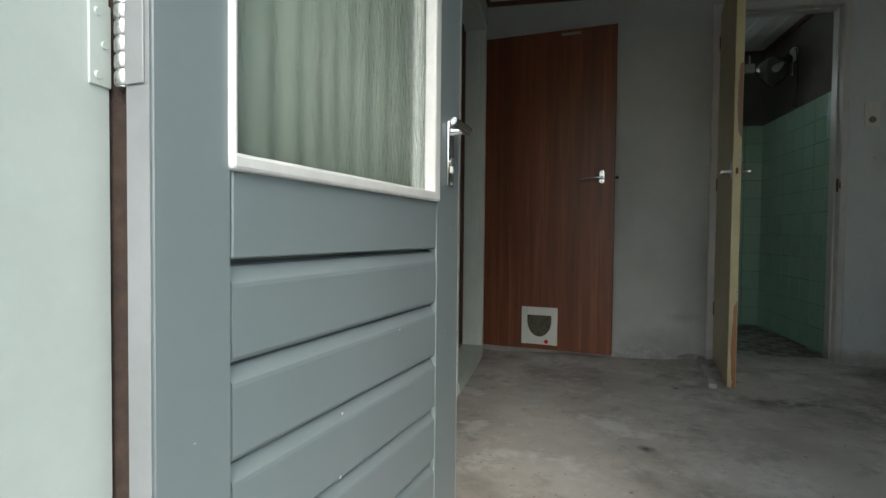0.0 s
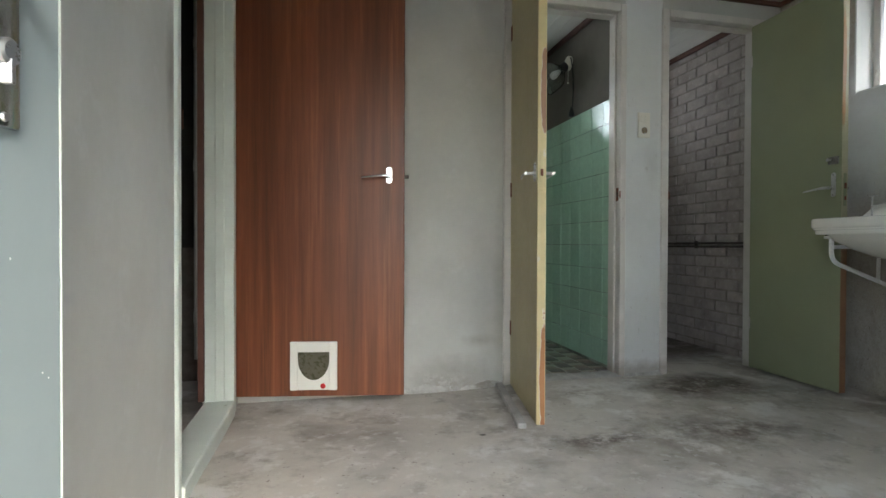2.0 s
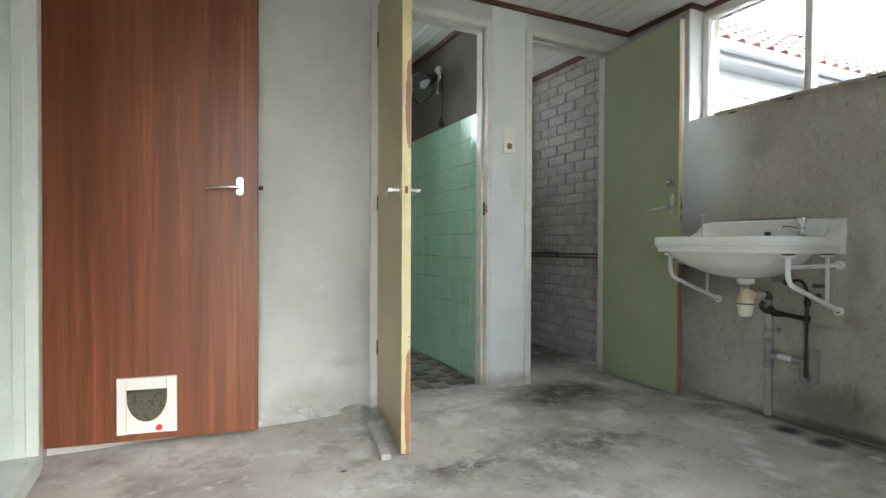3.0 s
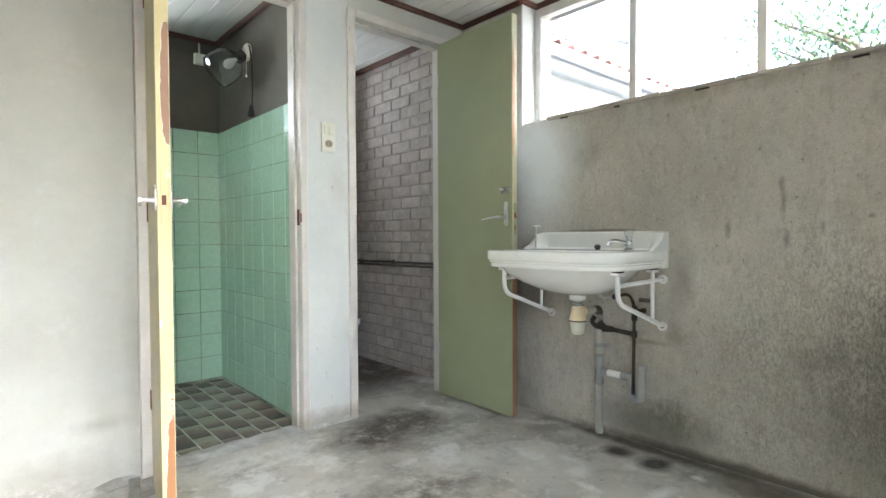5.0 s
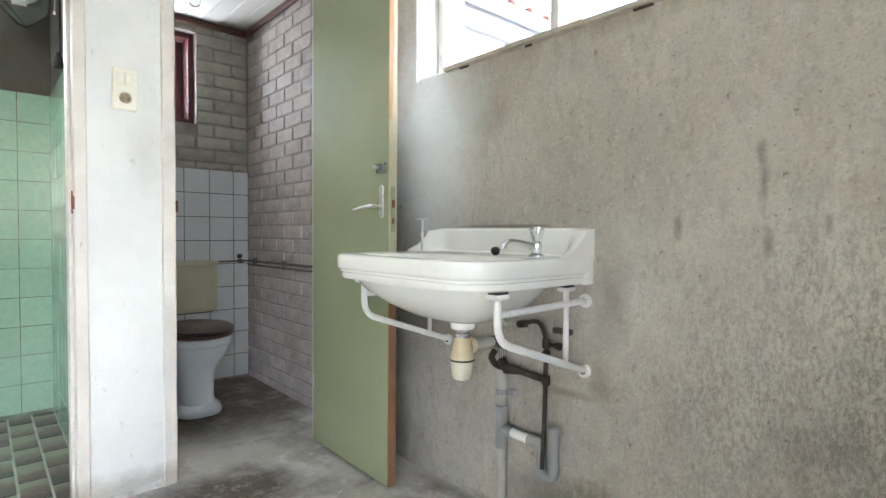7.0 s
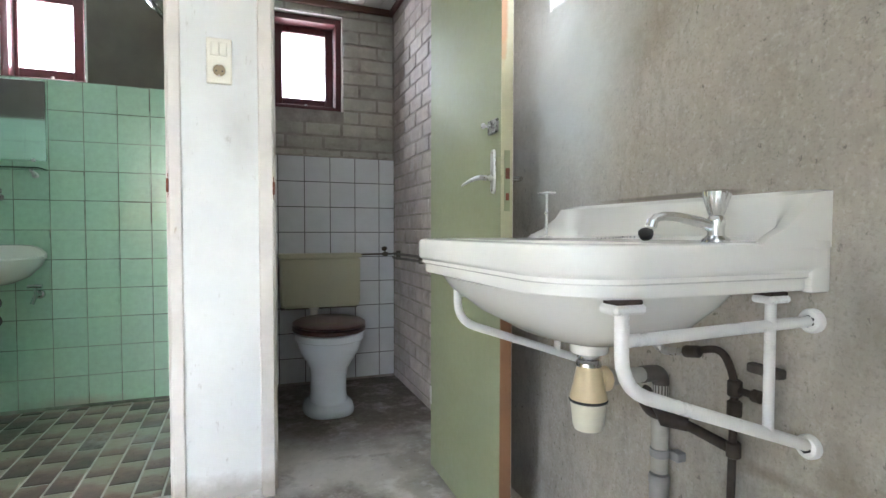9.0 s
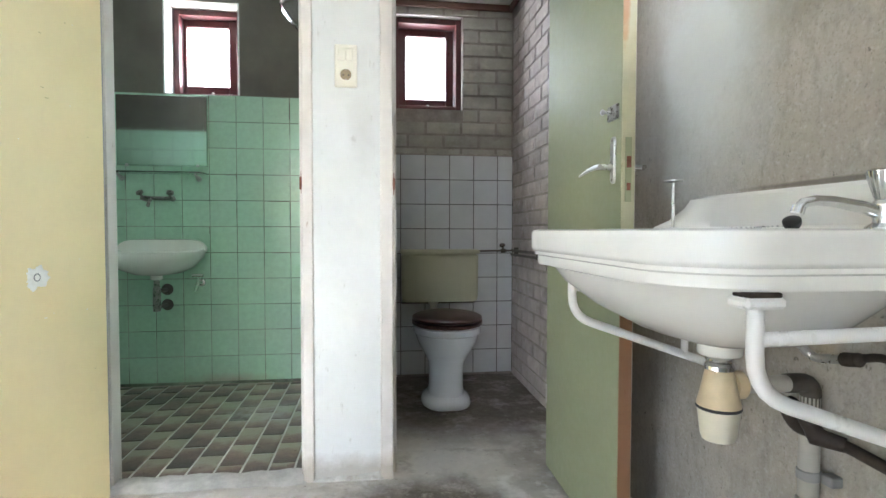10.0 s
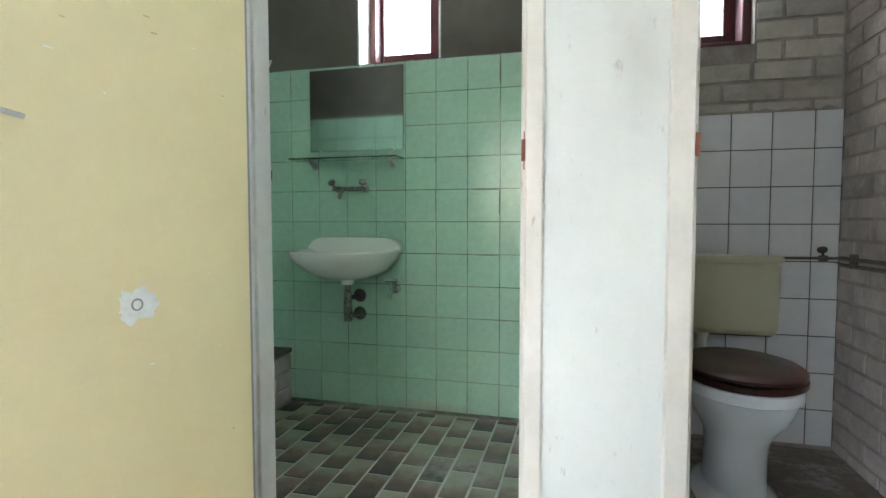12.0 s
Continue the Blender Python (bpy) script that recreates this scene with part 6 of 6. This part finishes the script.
def tile_wall(parent, name, origin, turn, length, first, rows, z0, pitch, material, joint=0.003, thick=0.006, upright=None):
    """Rows of square tiles along a wall; first is the width of the first, cut, tile."""
    edges = [0.0]
    if first > 0.01:
        edges.append(first)
    while edges[-1] + pitch < length - 0.008:
        edges.append(edges[-1] + pitch)
    edges.append(length)
    made = {}
    rnd = random.Random(len(edges) * rows)
    for a, b in zip(edges, edges[1:]):
        up = joint if upright is None else upright
        w = round(b - a - up, 4)
        if w < 0.012:
            continue
        for r in range(rows):
            if w not in made:
                made[w] = slab_mesh(name, w, pitch - joint, thick, material, 0.0028)
            tilt = pose(0, 0, 0, rnd.gauss(0, 0.25), 0, rnd.gauss(0, 0.25))
            piece(name, made[w], parent, pose(*origin, 0, 0, turn) @ Matrix.Translation((a + up / 2, 0, z0 + r * pitch + joint / 2)) @ tilt)


P = 0.155
tl = thing("tiling_shower_far", (1.3, 4.838, 0), "green glazed wall tiles with worn grout on the shower's far wall", "tiles", kind="structure")
part("grout", boxes((XL + 0.001, XS + 0.006, 4.8315, 4.837, -0.02, 1.722)), GROUT_GREEN, tl)
tile_wall(tl, "tile", (XL, 4.833, 0), 0, XS - XL, (1.662 - XL) % P, 11, 0.016, P, GREEN_TILE, joint=0.004)
tl = thing("tiling_shower_east", (XS, 4.2, 0), "green glazed wall tiles on the shower's side wall", "tiles", kind="structure")
part("grout", boxes((XS + 0.0015, XS + 0.007, YQ, 4.836, -0.02, 1.722)), GROUT_GREEN, tl)
tile_wall(tl, "tile", (XS + 0.003, 4.828, 0), -90, 4.828 - YQ, 0.12, 11, 0.016, P, GREEN_TILE, upright=0.0008)
tl = thing("tiling_shower_west", (XL, 4.2, 0), "green glazed wall tiles on the shower's dim side wall", "tiles", kind="structure")
part("grout", boxes((XL + 0.001, XL + 0.006, YQ, 4.836, -0.02, 1.722)), GROUT_GREEN, tl)
tile_wall(tl, "tile", (XL + 0.005, YQ, 0), 90, 4.83 - YQ, 0.10, 11, 0.016, P, GREEN_TILE)
tl = thing("tiling_shower_near", (0.9, YQ, 0), "green glazed wall tiles beside the shower doorway", "tiles", kind="structure")
part("grout", boxes((XL, SX0 - 0.052, YQ + 0.001, YQ + 0.005, -0.02, 1.722)), GROUT_GREEN, tl)
tile_wall(tl, "tile", (SX0 - 0.052, YQ + 0.004, 0), 180, SX0 - 0.052 - XL, P, 11, 0.016, P, GREEN_TILE)
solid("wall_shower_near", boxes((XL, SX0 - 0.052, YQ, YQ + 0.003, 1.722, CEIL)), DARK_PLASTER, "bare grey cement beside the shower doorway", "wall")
tl = thing("tiling_toilet", (2.8, 4.862, 0), "white glazed wall tiles behind the toilet", "tiles", kind="structure")
part("grout", boxes((XW + 0.001, XB, 4.8615, 4.878, 0.006, 1.400)), GROUT_DARK, tl)
tile_wall(tl, "tile", (XW, 4.863, 0), 0, XB - XW - 0.002, (3.103 - XW) % P, 9, 0.006, P, WHITE_TILE, joint=0.0045)


def brick_wall(parent, origin, turn, length, z0, z1, material, phase=0.0, hole=None):
    bw, bh, j = 0.214, 0.0705, 0.012
    made, r, z = {}, 0, z0
    rnd = random.Random(7)
    while z < z1 - 0.02:
        h = min(bh, z1 - z)
        a = -((phase + (r % 2) * 0.5) % 1.0) * (bw + j)
        while a < length:
            lo, hi = max(a, 0.0), min(a + bw, length)
            cut = []
            if hole and z + h > hole[2] and z < hole[3] and hi > hole[0] and lo < hole[1]:
                if lo < hole[0] - 0.02:
                    cut.append((lo, hole[0] - 0.004))
                if hi > hole[1] + 0.02:
                    cut.append((hole[1] + 0.004, hi))
            else:
                cut.append((lo, hi))
            for p, q in cut:
                if q - p > 0.02:
                    key = (round(q - p, 3), round(h, 3), rnd.randrange(2))
                    if key not in made:
                        bm = bmesh.new()
                        n = 5
                        front = lambda x, zz: -0.010 - 0.0016 * noise.noise((x * 17 + key[2] * 5, zz * 31, key[0] * 9))
                        xs = [0.0025] + [key[0] * k / n for k in range(1, n)] + [key[0] - 0.0025]
                        lip = 0.0022
                        rows = [[(x, 0, 0 + lip * 0.5 * noise.noise((x * 40, 1, key[0]))) for x in xs], [(x, front(x, 0) + 0.002, lip * (0.4 + 0.6 * noise.noise((x * 40, 1, key[0])))) for x in xs],
                                [(x, front(x, h * 0.5), h * 0.5) for x in xs], [(x, front(x, h) + 0.002, h - lip * (0.5 + 0.5 * noise.noise((x * 40, 9, key[0])))) for x in xs], [(x, 0, h) for x in xs]]
                        vs = [[bm.verts.new(c) for c in row] for row in rows]
                        for u, v in zip(vs, vs[1:]):
                            for k in range(len(xs) - 1):
                                bm.faces.new((u[k], u[k + 1], v[k + 1], v[k]))
                        bm.faces.new([row[0] for row in vs])
                        bm.faces.new([row[-1] for row in vs][::-1])
                        bmesh.ops.recalc_face_normals(bm, faces=bm.faces)
                        me = bpy.data.meshes.new("brick")
                        bm.to_mesh(me)
                        bm.free()
                        me.materials.append(material)
                        made[key] = me
                    piece("brick", made[key], parent, pose(*origin, 0, 0, turn) @ Matrix.Translation((p, rnd.gauss(0, 0.0008), z)) @ pose(0, 0, 0, 0, rnd.gauss(0, 0.25), rnd.gauss(0, 0.3)))
            a += bw + j
        z += bh + j
        r += 1

bm = bmesh.new()
rings = []
for k in range(101):
    x = XW + 0.002 + (XB - XW - 0.012) * k / 100
    h = 1.402 + 0.012 * (0.5 + noise.fractal((x * 22, 3, 1), 0.8, 2.0, 3))
    rings.append([(x, 4.860, 1.399), (x, 4.8585, 1.402), (x, 4.862, h), (x, 4.875, h + 0.006), (x, 4.875, 1.399)])
loft(bm, rings)
solid("mortar_bed", bm, MORTAR, "ragged mortar along the top of the white tiles", "trim", smooth=True)

bw = thing("brickwork_toilet_far", (2.8, YN, 1.4), "grey-washed bricks above the white tiles", "brickwork", kind="structure")
brick_wall(bw, (XW, YN + 0.002, 0), 0, XB - XW - 0.006, 1.374, CEIL, BACK_BRICK, 0.9, (TW0 - XW, TW1 - XW, TWZ0, TWZ1))
bw = thing("brickwork_toilet_side", (XB, 4.2, 0), "whitewashed bricks along the toilet's side wall", "brickwork", kind="structure")
brick_wall(bw, (XB + 0.007, YN - 0.012, 0), -90, YN - 0.012 - YQ, -0.0285, CEIL, BRICK, 0.4)

# mottled floor tiles, light at one end and dark at the other
FT = bpy.data.materials["mottled_floor_tile"]
nt = FT.node_tree
tc = nt.nodes.new("ShaderNodeTexCoord")
sp = nt.nodes.new("ShaderNodeSeparateXYZ")
nt.links.new(tc.outputs["Generated"], sp.inputs[0])
wob = nt.nodes.new("ShaderNodeMath")
wob.operation = "MULTIPLY_ADD"
nt.links.new(noise_at(nt, 14, 4.0), wob.inputs[0])
wob.inputs[1].default_value = 0.55
oi = nt.nodes.new("ShaderNodeObjectInfo")
away = nt.nodes.new("ShaderNodeMath")
away.operation = "MULTIPLY_ADD"
nt.links.new(oi.outputs["Random"], away.inputs[0])
away.inputs[1].default_value = 0.35
half_y = nt.nodes.new("ShaderNodeMath")
half_y.operation = "MULTIPLY"
nt.links.new(sp.outputs[1], half_y.inputs[0])
half_y.inputs[1].default_value = 0.55
nt.links.new(half_y.outputs[0], away.inputs[2])
nt.links.new(away.outputs[0], wob.inputs[2])
flame = ramp(nt, wob.outputs[0], [(0.40, (0.045, 0.036, 0.037)), (0.60, (0.13, 0.082, 0.078)), (0.76, (0.24, 0.17, 0.13)), (0.92, (0.36, 0.355, 0.265))])
old = nt.nodes["Principled BSDF"].inputs["Base Color"].links[0].from_socket
nt.links.new(blend(nt, 0.85, old, flame), nt.nodes["Principled BSDF"].inputs["Base Color"])

# lime haze where water stood, a near-black patch towards the back
overlay(FT, lambda nt: patch_at(nt, (1.75, 4.28, 0), (0.42, 0.30, 1.0), 0.1, 0.7, 7.0), (0.50, 0.52, 0.51), 0.6, (11.0, 0.38, 0.6, U))
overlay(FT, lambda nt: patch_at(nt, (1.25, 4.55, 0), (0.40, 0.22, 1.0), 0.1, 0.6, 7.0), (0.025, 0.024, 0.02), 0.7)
overlay(GREEN_TILE, lambda nt: patch_at(nt, (1.45, 4.83, 0.02), (0.50, 0.1, 0.085), 0.1, 0.8, 11.0), (0.44, 0.38, 0.31), 0.7)
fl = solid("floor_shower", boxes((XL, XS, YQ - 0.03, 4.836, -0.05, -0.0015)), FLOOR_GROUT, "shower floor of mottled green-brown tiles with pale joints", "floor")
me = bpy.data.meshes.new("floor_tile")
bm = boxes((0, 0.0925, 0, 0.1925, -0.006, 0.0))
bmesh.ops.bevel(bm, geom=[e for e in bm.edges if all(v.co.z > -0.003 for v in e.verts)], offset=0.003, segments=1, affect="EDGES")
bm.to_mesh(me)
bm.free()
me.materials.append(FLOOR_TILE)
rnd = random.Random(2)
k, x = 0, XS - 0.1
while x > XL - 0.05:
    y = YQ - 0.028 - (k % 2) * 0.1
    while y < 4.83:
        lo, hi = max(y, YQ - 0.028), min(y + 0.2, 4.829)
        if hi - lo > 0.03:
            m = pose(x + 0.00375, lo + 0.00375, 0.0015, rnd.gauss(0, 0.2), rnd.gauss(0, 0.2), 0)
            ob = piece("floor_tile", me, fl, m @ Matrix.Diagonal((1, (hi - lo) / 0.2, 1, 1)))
        y += 0.2
    x -= 0.1
    k += 1
